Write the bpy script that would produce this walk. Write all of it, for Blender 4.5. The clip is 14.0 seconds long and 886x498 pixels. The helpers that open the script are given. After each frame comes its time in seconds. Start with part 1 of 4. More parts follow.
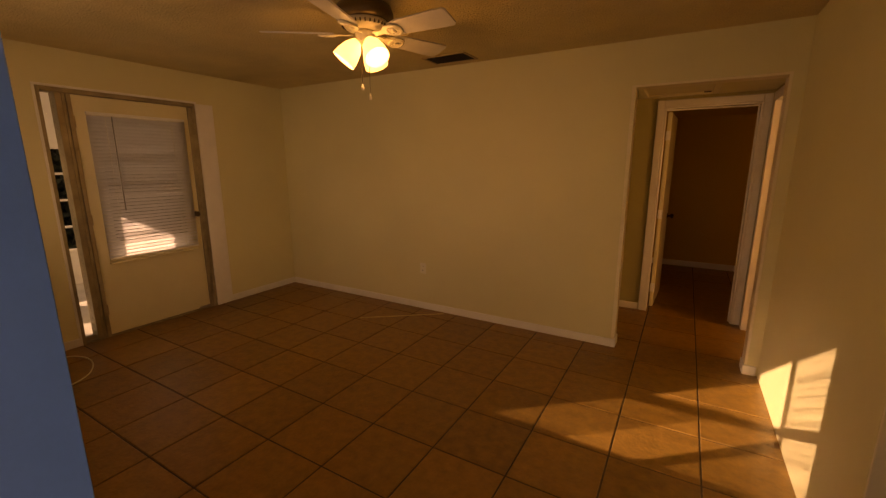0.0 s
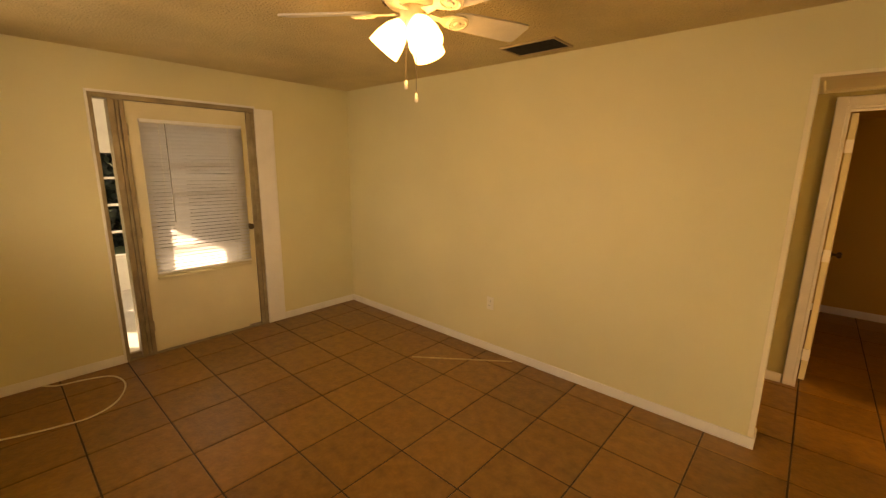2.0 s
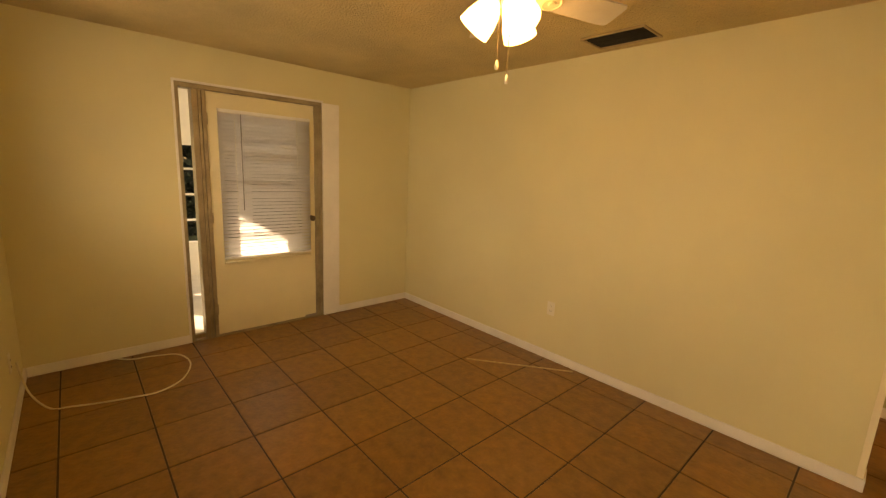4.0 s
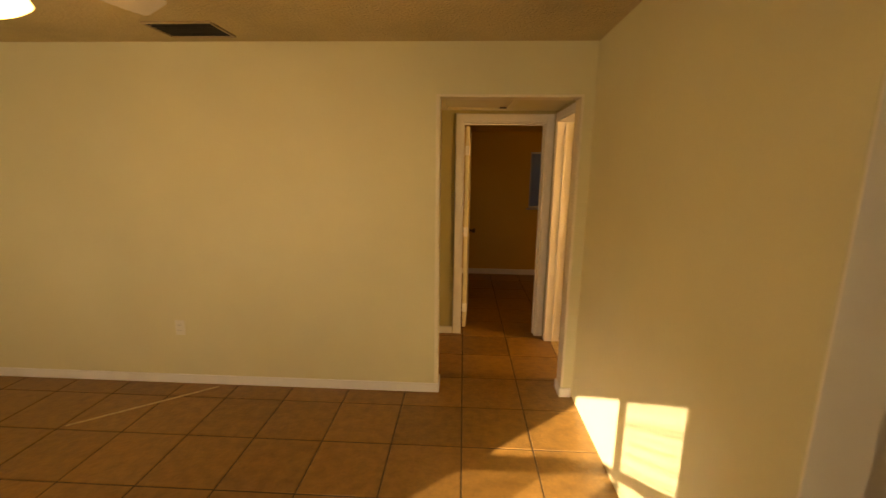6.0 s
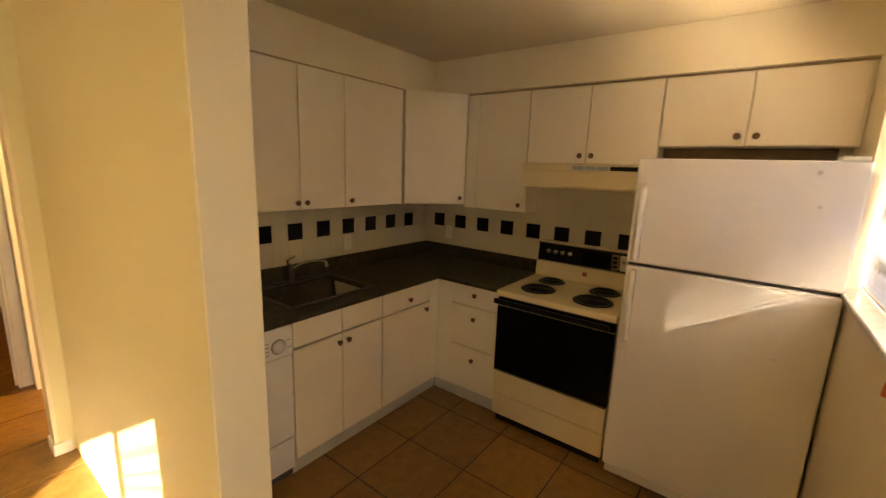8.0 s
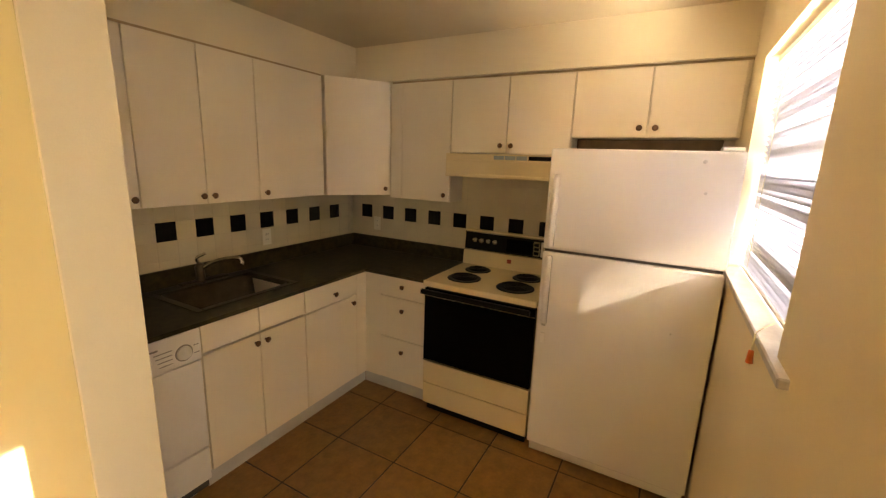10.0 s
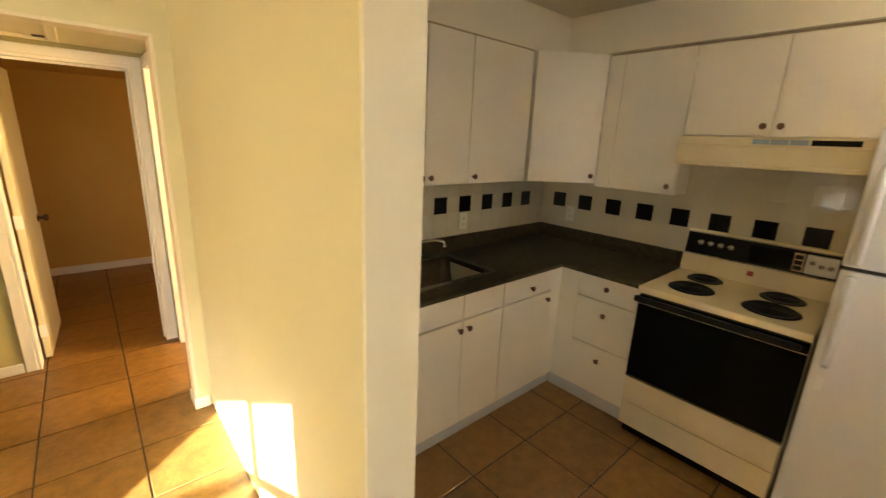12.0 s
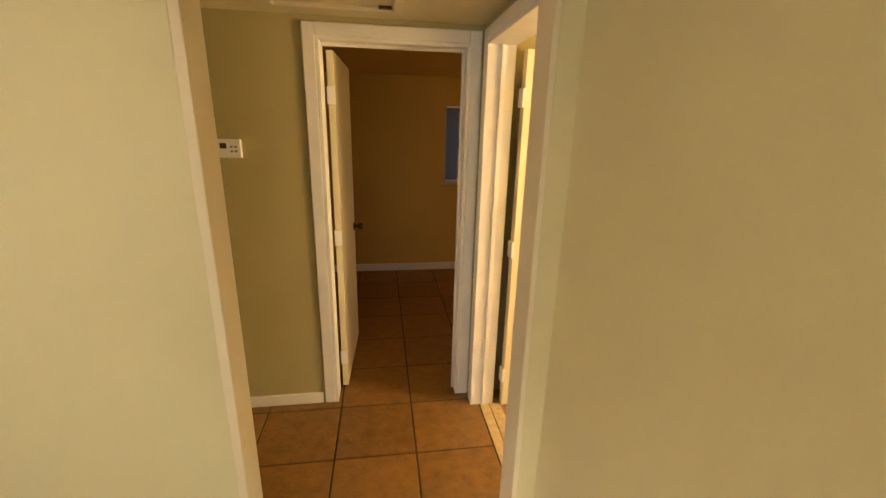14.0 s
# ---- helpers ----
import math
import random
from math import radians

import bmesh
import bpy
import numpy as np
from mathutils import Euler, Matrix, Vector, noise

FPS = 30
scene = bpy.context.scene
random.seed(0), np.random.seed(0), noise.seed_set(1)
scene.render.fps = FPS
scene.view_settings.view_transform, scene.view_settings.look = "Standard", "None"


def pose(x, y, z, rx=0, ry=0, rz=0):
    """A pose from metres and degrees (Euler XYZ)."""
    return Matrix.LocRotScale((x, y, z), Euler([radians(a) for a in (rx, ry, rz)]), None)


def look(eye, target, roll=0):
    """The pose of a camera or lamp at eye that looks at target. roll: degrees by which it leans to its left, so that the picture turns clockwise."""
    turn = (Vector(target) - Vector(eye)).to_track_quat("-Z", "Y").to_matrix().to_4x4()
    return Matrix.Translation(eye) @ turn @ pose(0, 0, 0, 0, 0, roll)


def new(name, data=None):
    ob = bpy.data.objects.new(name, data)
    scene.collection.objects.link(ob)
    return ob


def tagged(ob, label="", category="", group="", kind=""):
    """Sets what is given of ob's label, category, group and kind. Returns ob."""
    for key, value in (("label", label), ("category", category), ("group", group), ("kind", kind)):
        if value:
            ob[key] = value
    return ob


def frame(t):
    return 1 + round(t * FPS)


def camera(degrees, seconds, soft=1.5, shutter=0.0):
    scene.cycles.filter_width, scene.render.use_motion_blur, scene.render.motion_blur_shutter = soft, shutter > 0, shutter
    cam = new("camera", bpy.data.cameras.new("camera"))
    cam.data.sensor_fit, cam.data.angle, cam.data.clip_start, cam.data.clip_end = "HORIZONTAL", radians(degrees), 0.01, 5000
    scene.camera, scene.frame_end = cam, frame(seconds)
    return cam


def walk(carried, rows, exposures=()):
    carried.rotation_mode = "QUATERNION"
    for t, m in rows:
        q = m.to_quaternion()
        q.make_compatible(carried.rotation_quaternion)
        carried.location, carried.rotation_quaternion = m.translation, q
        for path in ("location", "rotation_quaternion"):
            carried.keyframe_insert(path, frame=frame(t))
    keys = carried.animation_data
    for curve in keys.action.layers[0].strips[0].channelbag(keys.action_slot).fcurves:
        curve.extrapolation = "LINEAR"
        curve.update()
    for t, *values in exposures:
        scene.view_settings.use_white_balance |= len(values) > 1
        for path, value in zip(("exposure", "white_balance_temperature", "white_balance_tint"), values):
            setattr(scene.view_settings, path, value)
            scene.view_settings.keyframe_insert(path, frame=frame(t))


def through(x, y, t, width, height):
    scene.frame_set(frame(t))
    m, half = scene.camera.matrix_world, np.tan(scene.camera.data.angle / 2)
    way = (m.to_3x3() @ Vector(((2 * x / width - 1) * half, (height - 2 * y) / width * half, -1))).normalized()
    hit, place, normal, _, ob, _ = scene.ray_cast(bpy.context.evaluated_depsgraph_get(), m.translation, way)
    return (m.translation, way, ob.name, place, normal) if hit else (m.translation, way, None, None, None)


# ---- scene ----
cam = camera(94.4, 14.0, soft=1.3, shutter=0.2)
PATH = [
    (0, (0.733, 0.339, 1.508), (-0.257, 2.029, 1.103), -0.1),
    (0.5, (0.61, 0.515, 1.53), (-0.429, 2.174, 1.119), 0.6),
    (1, (0.53, 0.817, 1.564), (-0.618, 2.413, 1.197), 1.4),
    (1.5, (0.493, 0.978, 1.62), (-0.753, 2.487, 1.21), 2.0),
    (2, (0.411, 1.018, 1.619), (-0.898, 2.475, 1.215), 0.8),
    (2.2, (0.374, 1.006, 1.619), (-0.993, 2.425, 1.275), 1.8),
    (4.3, (0.24, 0.958, 1.515), (-1.214, 2.279, 1.14), 2.6),
    (4.5, (0.274, 0.963, 1.542), (-1.07, 2.393, 1.158), 2.2),
    (5, (0.359, 1.066, 1.613), (-0.659, 2.735, 1.194), 1.1),
    (5.5, (0.425, 1.069, 1.604), (-0.173, 2.935, 1.201), 0.7),
    (6, (0.505, 1.083, 1.614), (0.411, 3.043, 1.227), 0.7),
    (6.5, (0.652, 1.075, 1.659), (1.067, 2.99, 1.255), 1.0),
    (7, (0.763, 1.039, 1.644), (1.706, 2.76, 1.257), 1.8),
    (7.5, (0.837, 0.987, 1.649), (2.17, 2.432, 1.28), 2.4),
    (8, (0.895, 0.917, 1.663), (2.463, 2.098, 1.277), 2.1),
    (8.5, (0.935, 0.874, 1.667), (2.628, 1.862, 1.27), 2.1),
    (8.7, (0.936, 0.872, 1.661), (2.661, 1.8, 1.26), 1.9),
    (10.8, (0.989, 0.839, 1.668), (2.678, 1.809, 1.215), 1.9),
    (11, (0.99, 0.863, 1.665), (2.637, 1.902, 1.209), 1.7),
    (11.5, (0.969, 1.003, 1.66), (2.436, 2.266, 1.156), 2.2),
    (12, (0.91, 1.262, 1.643), (2.184, 2.715, 1.127), 2.4),
    (12.5, (0.851, 1.564, 1.639), (1.856, 3.216, 1.129), -0.4),
    (13, (0.856, 1.91, 1.644), (1.539, 3.709, 1.099), 0.2),
    (13.5, (0.872, 2.276, 1.627), (1.264, 4.156, 1.069), 2.3),
    (14, (0.788, 2.716, 1.629), (1.079, 4.612, 1.063), 1.4),
]
EXPOSURES = [(0.0, 0.4, 22000, 46), (0.6, 1.42, 16500, 36), (1.0, 1.6, 15000, 33), (1.4, 1.8, 13800, 30), (2.2, 1.8, 12800, 23), (4.3, 1.82, 12800, 22), (5.0, 1.62, 12800, 22), (5.5, 1.4, 12200, 21),
             (6.0, 1.55, 12000, 20), (6.5, 1.5, 12000, 20), (7.0, 1.45, 11600, 23), (7.5, 1.95, 10800, 24), (8.0, 2.6, 10400, 17), (8.5, 2.95, 9500, 17),
             (11.0, 3.1, 9000, 15), (11.5, 3.15, 8400, 9), (12.0, 3.2, 7300, 6), (12.5, 3.25, 6800, 4), (13.3, 2.6, 6600, 4), (14.0, 2.3, 6900, 9)]
walk(cam, [(t, look(eye, target, roll)) for t, eye, target, roll in PATH], EXPOSURES)

# ---- world, sun, lamps ----
SUN_WAY = Vector((1.0, 0.85, -0.485)).normalized()
world = bpy.data.worlds.new("sky")
scene.world = world
world.use_nodes = True
wn = world.node_tree.nodes
sky = wn.new("ShaderNodeTexSky")
sky.sky_type, sky.sun_disc = "NISHITA", False
sky.sun_elevation = math.asin(-SUN_WAY.z)
sky.sun_rotation = math.atan2(-SUN_WAY.x, -SUN_WAY.y)
wn["Background"].inputs["Strength"].default_value = 0.05
world.node_tree.links.new(sky.outputs[0], wn["Background"].inputs["Color"])
sun_data = bpy.data.lights.new("sun", "SUN")
sun_data.energy, sun_data.angle, sun_data.color = 5.0, radians(0.35), (1.0, 0.98, 0.94)
sun = new("sun", sun_data)
sun.matrix_world = look((-20, -17, 10), Vector((-20, -17, 10)) + SUN_WAY)


def area_lamp(name, eye, way, w, h, watts, colour=(0.86, 0.93, 1.0), spread=180):
    """An added area lamp, for light from a window, an opening or a room beyond."""
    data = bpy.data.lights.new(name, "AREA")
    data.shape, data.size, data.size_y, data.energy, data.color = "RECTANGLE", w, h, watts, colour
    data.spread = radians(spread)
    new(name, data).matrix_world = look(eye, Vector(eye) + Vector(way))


# added lamp outside the kitchen window, beamed upward to fill the kitchen
area_lamp("kitchen_fill_light", (2.62, -0.22, 1.14), (-0.15, 1, 0.95), 1.0, 0.5, 9.0, (1.0, 0.93, 0.82), 100)
area_lamp("living_window_light", (-1.68, 0.43, 1.48), (0, 1, 0), 1.66, 0.78, 3.8, (1.0, 0.95, 0.86))
# added warm lamps in unseen wall holes, to fill side room and bedroom
area_lamp("side_room_fill_light", (3.86, 3.78, 1.55), (-1, 0.3, 0), 0.6, 0.85, 17.0, (1.0, 0.70, 0.37))
area_lamp("bedroom_fill_light", (3.86, 6.1, 1.5), (-1, 0, 0), 1.1, 0.9, 2.2, (1.0, 0.54, 0.16))
# added lamp in an unseen opening, to brighten the porch
area_lamp("porch_fill_light", (-4.9, 5.04, 1.25), (0, -1, 0), 1.9, 1.6, 7.0)


# ---- materials ----
def nodes(name):
    m = bpy.data.materials.new(name)
    m.use_nodes = True
    t = m.node_tree
    return m, t, t.nodes["Principled BSDF"]


def paint(name, colour, rough=0.6, vary=0.06, scale=2.0, bump=0.0, grain=120.0, metal=0.0, per_piece=0.0, coat=0.0, spec=0.5, deep=0.004):
    """A surface with broad mottling, fine grain and relief."""
    m, t, b = nodes(name)
    n, link = t.nodes, t.links.new
    co = n.new("ShaderNodeTexCoord")
    big, fine = n.new("ShaderNodeTexNoise"), n.new("ShaderNodeTexNoise")
    big.inputs["Scale"].default_value, big.inputs["Detail"].default_value = scale, 5
    fine.inputs["Scale"].default_value, fine.inputs["Detail"].default_value = grain, 3
    geo = n.new("ShaderNodeNewGeometry")
    link(geo.outputs["Position"], big.inputs["Vector"])
    link(geo.outputs["Position"], fine.inputs["Vector"])
    add = n.new("ShaderNodeMath")
    add.operation = "MULTIPLY_ADD"
    link(fine.outputs[0], add.inputs[0])
    add.inputs[1].default_value = 0.35
    link(big.outputs[0], add.inputs[2])
    last = add.outputs[0]
    if per_piece:
        info = n.new("ShaderNodeObjectInfo")
        more = n.new("ShaderNodeMath")
        more.operation = "MULTIPLY_ADD"
        link(info.outputs["Random"], more.inputs[0])
        more.inputs[1].default_value = per_piece
        link(last, more.inputs[2])
        last = more.outputs[0]
    ramp = n.new("ShaderNodeMapRange")
    ramp.inputs["From Min"].default_value, ramp.inputs["From Max"].default_value = 0.45, 0.9 + per_piece
    ramp.inputs["To Min"].default_value, ramp.inputs["To Max"].default_value = 1 - vary, 1 + vary
    link(last, ramp.inputs["Value"])
    mul = n.new("ShaderNodeVectorMath")
    mul.operation = "SCALE"
    mul.inputs[0].default_value = colour
    link(ramp.outputs[0], mul.inputs["Scale"])
    link(mul.outputs[0], b.inputs["Base Color"])
    b.inputs["Roughness"].default_value, b.inputs["Metallic"].default_value = rough, metal
    b.inputs["Coat Weight"].default_value = coat
    b.inputs["Specular IOR Level"].default_value = spec
    if bump:
        bp = n.new("ShaderNodeBump")
        bp.inputs["Strength"].default_value, bp.inputs["Distance"].default_value = bump, deep
        link(fine.outputs[0], bp.inputs["Height"])
        link(bp.outputs[0], b.inputs["Normal"])
    return m


def glass(name, tint=(1, 1, 1)):
    m, t, b = nodes(name)
    b.inputs["Base Color"].default_value = (*tint, 1)
    b.inputs["Transmission Weight"].default_value, b.inputs["Roughness"].default_value, b.inputs["IOR"].default_value = 1.0, 0.0, 1.05
    return m


def slat_plastic(name, colour, through=0.5):
    """Thin white plastic that lets some daylight through."""
    m, t, b = nodes(name)
    n, link = t.nodes, t.links.new
    b.inputs["Base Color"].default_value, b.inputs["Roughness"].default_value = (*colour, 1), 0.4
    tr, mix = n.new("ShaderNodeBsdfTranslucent"), n.new("ShaderNodeMixShader")
    tr.inputs["Color"].default_value = (*colour, 1)
    mix.inputs[0].default_value = through
    link(b.outputs[0], mix.inputs[1])
    link(tr.outputs[0], mix.inputs[2])
    link(mix.outputs[0], n["Material Output"].inputs["Surface"])
    return m


def glow(name, colour, strength):
    m, t, b = nodes(name)
    b.inputs["Base Color"].default_value = (0.9, 0.88, 0.8, 1)
    b.inputs["Emission Color"].default_value = (*colour, 1)
    b.inputs["Emission Strength"].default_value = strength
    return m


WALL = paint("cream_wall_paint", (0.71, 0.655, 0.415), 0.55, 0.05, 1.2, 0.12, 260)
WALL_K = paint("kitchen_white_paint", (0.82, 0.735, 0.56), 0.55, 0.04, 1.5, 0.1, 260)
WALL_OUT = paint("outside_stucco", (0.62, 0.60, 0.54), 0.9, 0.1, 3, 0.6, 90)
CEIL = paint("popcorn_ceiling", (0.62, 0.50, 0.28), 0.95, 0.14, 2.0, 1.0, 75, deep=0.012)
CEIL_K = paint("kitchen_ceiling_paint", (0.62, 0.53, 0.37), 0.9, 0.06, 2.0, 0.3, 160)
TRIM = paint("white_trim_paint", (0.83, 0.81, 0.77), 0.4, 0.05, 6, 0.05, 90)
BLUE_GLOSS = paint("blue_gloss_jamb", (0.08, 0.26, 0.76), 0.3, 0.05, 5, 0.05, 90)
DOORP = paint("cream_door_paint", (0.74, 0.67, 0.46), 0.45, 0.05, 3, 0.06, 120)
BRONZE = paint("weathered_aluminium", (0.34, 0.28, 0.19), 0.45, 0.22, 9, 0.1, 150, metal=0.55)
TILE = paint("brown_floor_tile", (0.25, 0.127, 0.036), 0.36, 0.38, 15, 0.55, 48, per_piece=0.28)
GROUT = paint("dark_floor_grout", (0.068, 0.045, 0.028), 0.9, 0.2, 20, 0.3, 200)
CAB = paint("white_cabinet_laminate", (0.84, 0.765, 0.63), 0.38, 0.03, 2, 0.03, 200)
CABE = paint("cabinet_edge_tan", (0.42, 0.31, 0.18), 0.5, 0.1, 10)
TOE = paint("grey_toe_kick", (0.55, 0.55, 0.53), 0.5, 0.08, 6)
KNOB = paint("antique_brass_knob", (0.16, 0.09, 0.05), 0.35, 0.2, 40, metal=0.8)
COUNTER = paint("dark_green_laminate", (0.048, 0.036, 0.014), 0.42, 0.5, 24, 0.06, 160, spec=0.3)
# both steels are darkened: the dark reflections are put into their colour
STEEL = paint("darkened_brushed_steel", (0.11, 0.093, 0.07), 0.34, 0.1, 20, 0.05, 220, metal=1.0)
BOWL = paint("darkened_dull_steel", (0.06, 0.048, 0.033), 0.36, 0.3, 16, 0.05, 220, metal=1.0)
CHROME = paint("chrome", (0.55, 0.52, 0.47), 0.12, 0.05, 20, metal=1.0)
WTILE = paint("white_wall_tile", (0.66, 0.585, 0.42), 0.07, 0.05, 5, per_piece=0.1)
BTILE = paint("black_wall_tile", (0.008, 0.008, 0.010), 0.12, 0.1, 5, spec=0.2)
WGROUT = paint("tile_grout", (0.56, 0.49, 0.35), 0.9, 0.1, 20)
ALMOND = paint("almond_enamel", (0.78, 0.66, 0.42), 0.25, 0.04, 3)
BLACK = paint("black_glass", (0.003, 0.003, 0.003), 0.10, 0.1, 4, spec=0.06)
BLACKP = paint("black_panel", (0.008, 0.007, 0.006), 0.4, 0.2, 12, spec=0.12)
COIL = paint("burner_coil", (0.012, 0.011, 0.010), 0.6, 0.3, 40, spec=0.2)
FRIDGE = paint("white_fridge_enamel", (0.80, 0.79, 0.76), 0.24, 0.02, 3, 0.08, 420)
SILVER = paint("silver_plate", (0.52, 0.50, 0.46), 0.3, 0.06, 18, metal=0.7)
GASKET = paint("grey_gasket", (0.05, 0.045, 0.045), 0.6, 0.1, 20)
PLASTIC = paint("ivory_plastic", (0.78, 0.74, 0.62), 0.35, 0.03, 10)
WHITEPL = paint("white_plastic", (0.82, 0.81, 0.78), 0.35, 0.03, 10)
GREYT = paint("grey_label", (0.25, 0.24, 0.22), 0.5, 0.05, 10)
BLUEF = paint("blue_grey_film", (0.32, 0.38, 0.42), 0.3, 0.1, 20)
RED = paint("red_enamel_badge", (0.35, 0.05, 0.03), 0.4, 0.1, 10)
ORANGE = paint("orange_plastic", (0.75, 0.16, 0.05), 0.4, 0.1, 10)
BLADE = paint("white_fan_blade", (0.62, 0.59, 0.54), 0.4, 0.06, 12, 0.05, 120)
FANM = paint("fan_body_enamel", (0.70, 0.64, 0.50), 0.3, 0.05, 8)
BROWNM = paint("brown_metal", (0.10, 0.07, 0.04), 0.4, 0.2, 12, metal=0.6)
VOID = paint("dark_duct", (0.012, 0.010, 0.008), 0.9, 0.2, 8)
CORD = paint("white_cord", (0.78, 0.73, 0.58), 0.5, 0.05, 30)
WOOD = paint("pale_wood_strip", (0.55, 0.42, 0.24), 0.5, 0.2, 30, 0.1, 160)
SILL = paint("grey_marble_sill", (0.52, 0.51, 0.52), 0.3, 0.18, 14, 0.05, 80)
SASH = paint("aluminium_sash", (0.60, 0.60, 0.60), 0.4, 0.1, 12, metal=0.5)
GLASS = glass("window_glass")
# white slats, with their shading put into a greyer colour
SLAT = slat_plastic("shaded_blind_slat", (0.52, 0.53, 0.60), 0.03)
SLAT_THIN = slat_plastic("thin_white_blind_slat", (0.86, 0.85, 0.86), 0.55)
# white vinyl, with shade and blue sky light put into the colour
SLAT_K = slat_plastic("shaded_vinyl_slat", (0.40, 0.43, 0.55), 0.05)
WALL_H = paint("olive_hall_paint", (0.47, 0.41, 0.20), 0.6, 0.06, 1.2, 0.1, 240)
# the bedroom's weak warm light is put into its wall colour
WALL_B = paint("warm_lit_bedroom_tan", (0.62, 0.385, 0.105), 0.6, 0.06, 1.2, 0.1, 240)
CONC = paint("pale_concrete", (0.55, 0.53, 0.49), 0.85, 0.12, 3, 0.3, 120)
PORCHF = paint("porch_floor_paint", (0.66, 0.63, 0.57), 0.6, 0.15, 3, 0.2, 80)
GRASS = paint("lawn", (0.07, 0.10, 0.035), 0.9, 0.4, 3, 0.6, 60)
LEAF = paint("hedge_leaf", (0.018, 0.028, 0.013), 0.6, 0.5, 8, per_piece=0.2)
BARK = paint("bark", (0.12, 0.09, 0.06), 0.9, 0.3, 14, 0.5, 80)
SHADE_GLOW = glow("lit_frosted_shade", (1.0, 0.66, 0.28), 2.2)


# ---- building helpers ----
def boxes(*spans, bevel=0.0, seg=1):
    """A bmesh of boxes, each given as x0, x1, y0, y1, z0, z1."""
    bm = bmesh.new()
    for x0, x1, y0, y1, z0, z1 in spans:
        m = Matrix.LocRotScale(((x0 + x1) / 2, (y0 + y1) / 2, (z0 + z1) / 2), None, (abs(x1 - x0), abs(y1 - y0), abs(z1 - z0)))
        bmesh.ops.create_cube(bm, size=1.0, matrix=m)
    if bevel:
        bmesh.ops.bevel(bm, geom=bm.edges[:], offset=bevel, segments=seg, affect="EDGES", profile=0.6)
    return bm


def rod(bm, a, b, r0, r1=None, n=12):
    """Adds a rod from a to b."""
    a, b = Vector(a), Vector(b)
    m = Matrix.Translation((a + b) / 2) @ (b - a).to_track_quat("Z", "Y").to_matrix().to_4x4()
    bmesh.ops.create_cone(bm, cap_ends=True, segments=n, radius1=r0, radius2=r0 if r1 is None else r1, depth=(b - a).length, matrix=m)
    return bm


def rods(*list_of_rods, n=12):
    bm = bmesh.new()
    for a, b, r in list_of_rods:
        rod(bm, a, b, r, n=n)
    return bm


def turned(profile, n=24, m=Matrix()):
    """A solid of revolution about z from (radius, height) pairs."""
    bm = bmesh.new()
    rings = []
    for r, z in profile:
        if r < 1e-5:
            rings.append([bm.verts.new(m @ Vector((0, 0, z)))] * n)
        else:
            rings.append([bm.verts.new(m @ Vector((r * math.cos(2 * math.pi * k / n), r * math.sin(2 * math.pi * k / n), z))) for k in range(n)])
    for lo, hi in zip(rings, rings[1:]):
        for k in range(n):
            quad = list(dict.fromkeys((lo[k], lo[(k + 1) % n], hi[(k + 1) % n], hi[k])))
            if len(quad) > 2:
                bm.faces.new(quad)
    bmesh.ops.recalc_face_normals(bm, faces=bm.faces[:])
    return bm


def prism(points, lo, hi, axis="z"):
    """A flat outline pushed out along an axis."""
    bm = bmesh.new()
    def at(p, h):
        return {"z": (p[0], p[1], h), "x": (h, p[0], p[1]), "y": (p[0], h, p[1])}[axis]
    bottom = [bm.verts.new(at(p, lo)) for p in points]
    top = [bm.verts.new(at(p, hi)) for p in points]
    bm.faces.new(bottom)
    bm.faces.new(top)
    for k in range(len(points)):
        bm.faces.new((bottom[k], bottom[(k + 1) % len(points)], top[(k + 1) % len(points)], top[k]))
    bmesh.ops.recalc_face_normals(bm, faces=bm.faces[:])
    return bm


def slab(xs, ys, inside, lo, hi):
    """A flat slab of the grid cells whose middles are inside."""
    bm = bmesh.new()
    v = {(i, j): bm.verts.new((x, y, lo)) for i, x in enumerate(xs) for j, y in enumerate(ys)}
    for i in range(len(xs) - 1):
        for j in range(len(ys) - 1):
            if inside((xs[i] + xs[i + 1]) / 2, (ys[j] + ys[j + 1]) / 2):
                bm.faces.new((v[i, j], v[i + 1, j], v[i + 1, j + 1], v[i, j + 1]))
    bmesh.ops.delete(bm, geom=[p for p in bm.verts if not p.link_faces], context="VERTS")
    made = bmesh.ops.extrude_face_region(bm, geom=bm.faces[:])
    bmesh.ops.translate(bm, verts=[g for g in made["geom"] if isinstance(g, bmesh.types.BMVert)], vec=(0, 0, hi - lo))
    bmesh.ops.recalc_face_normals(bm, faces=bm.faces[:])
    return bm


def mesh_of(name, bm, material, smooth=False):
    me = bpy.data.meshes.new(name)
    bm.to_mesh(me)
    bm.free()
    me.materials.append(material)
    if smooth:
        for p in me.polygons:
            p.use_smooth = True
    return me


def part(name, bm, material, parent=None, label="", smooth=False):
    ob = new(name, mesh_of(name, bm, material, smooth))
    ob.parent = parent
    return tagged(ob, label)


def thing(name, label, category, at=(0, 0, 0), group="", kind=""):
    """An empty at a thing's base, to which its parts are attached."""
    ob = new(name)
    ob.location = at
    ob.empty_display_size = 0.1
    return tagged(ob, label, category, group, kind)


def keep(ob, root):
    """Attaches a part that was built in world places."""
    ob.parent = root
    ob.matrix_parent_inverse = Matrix.Translation(-Vector(root.location))
    return ob


def fixed(name, bm, material, label, category, smooth=False):
    return tagged(part(name, bm, material, None, label, smooth), "", category, "", "structure")


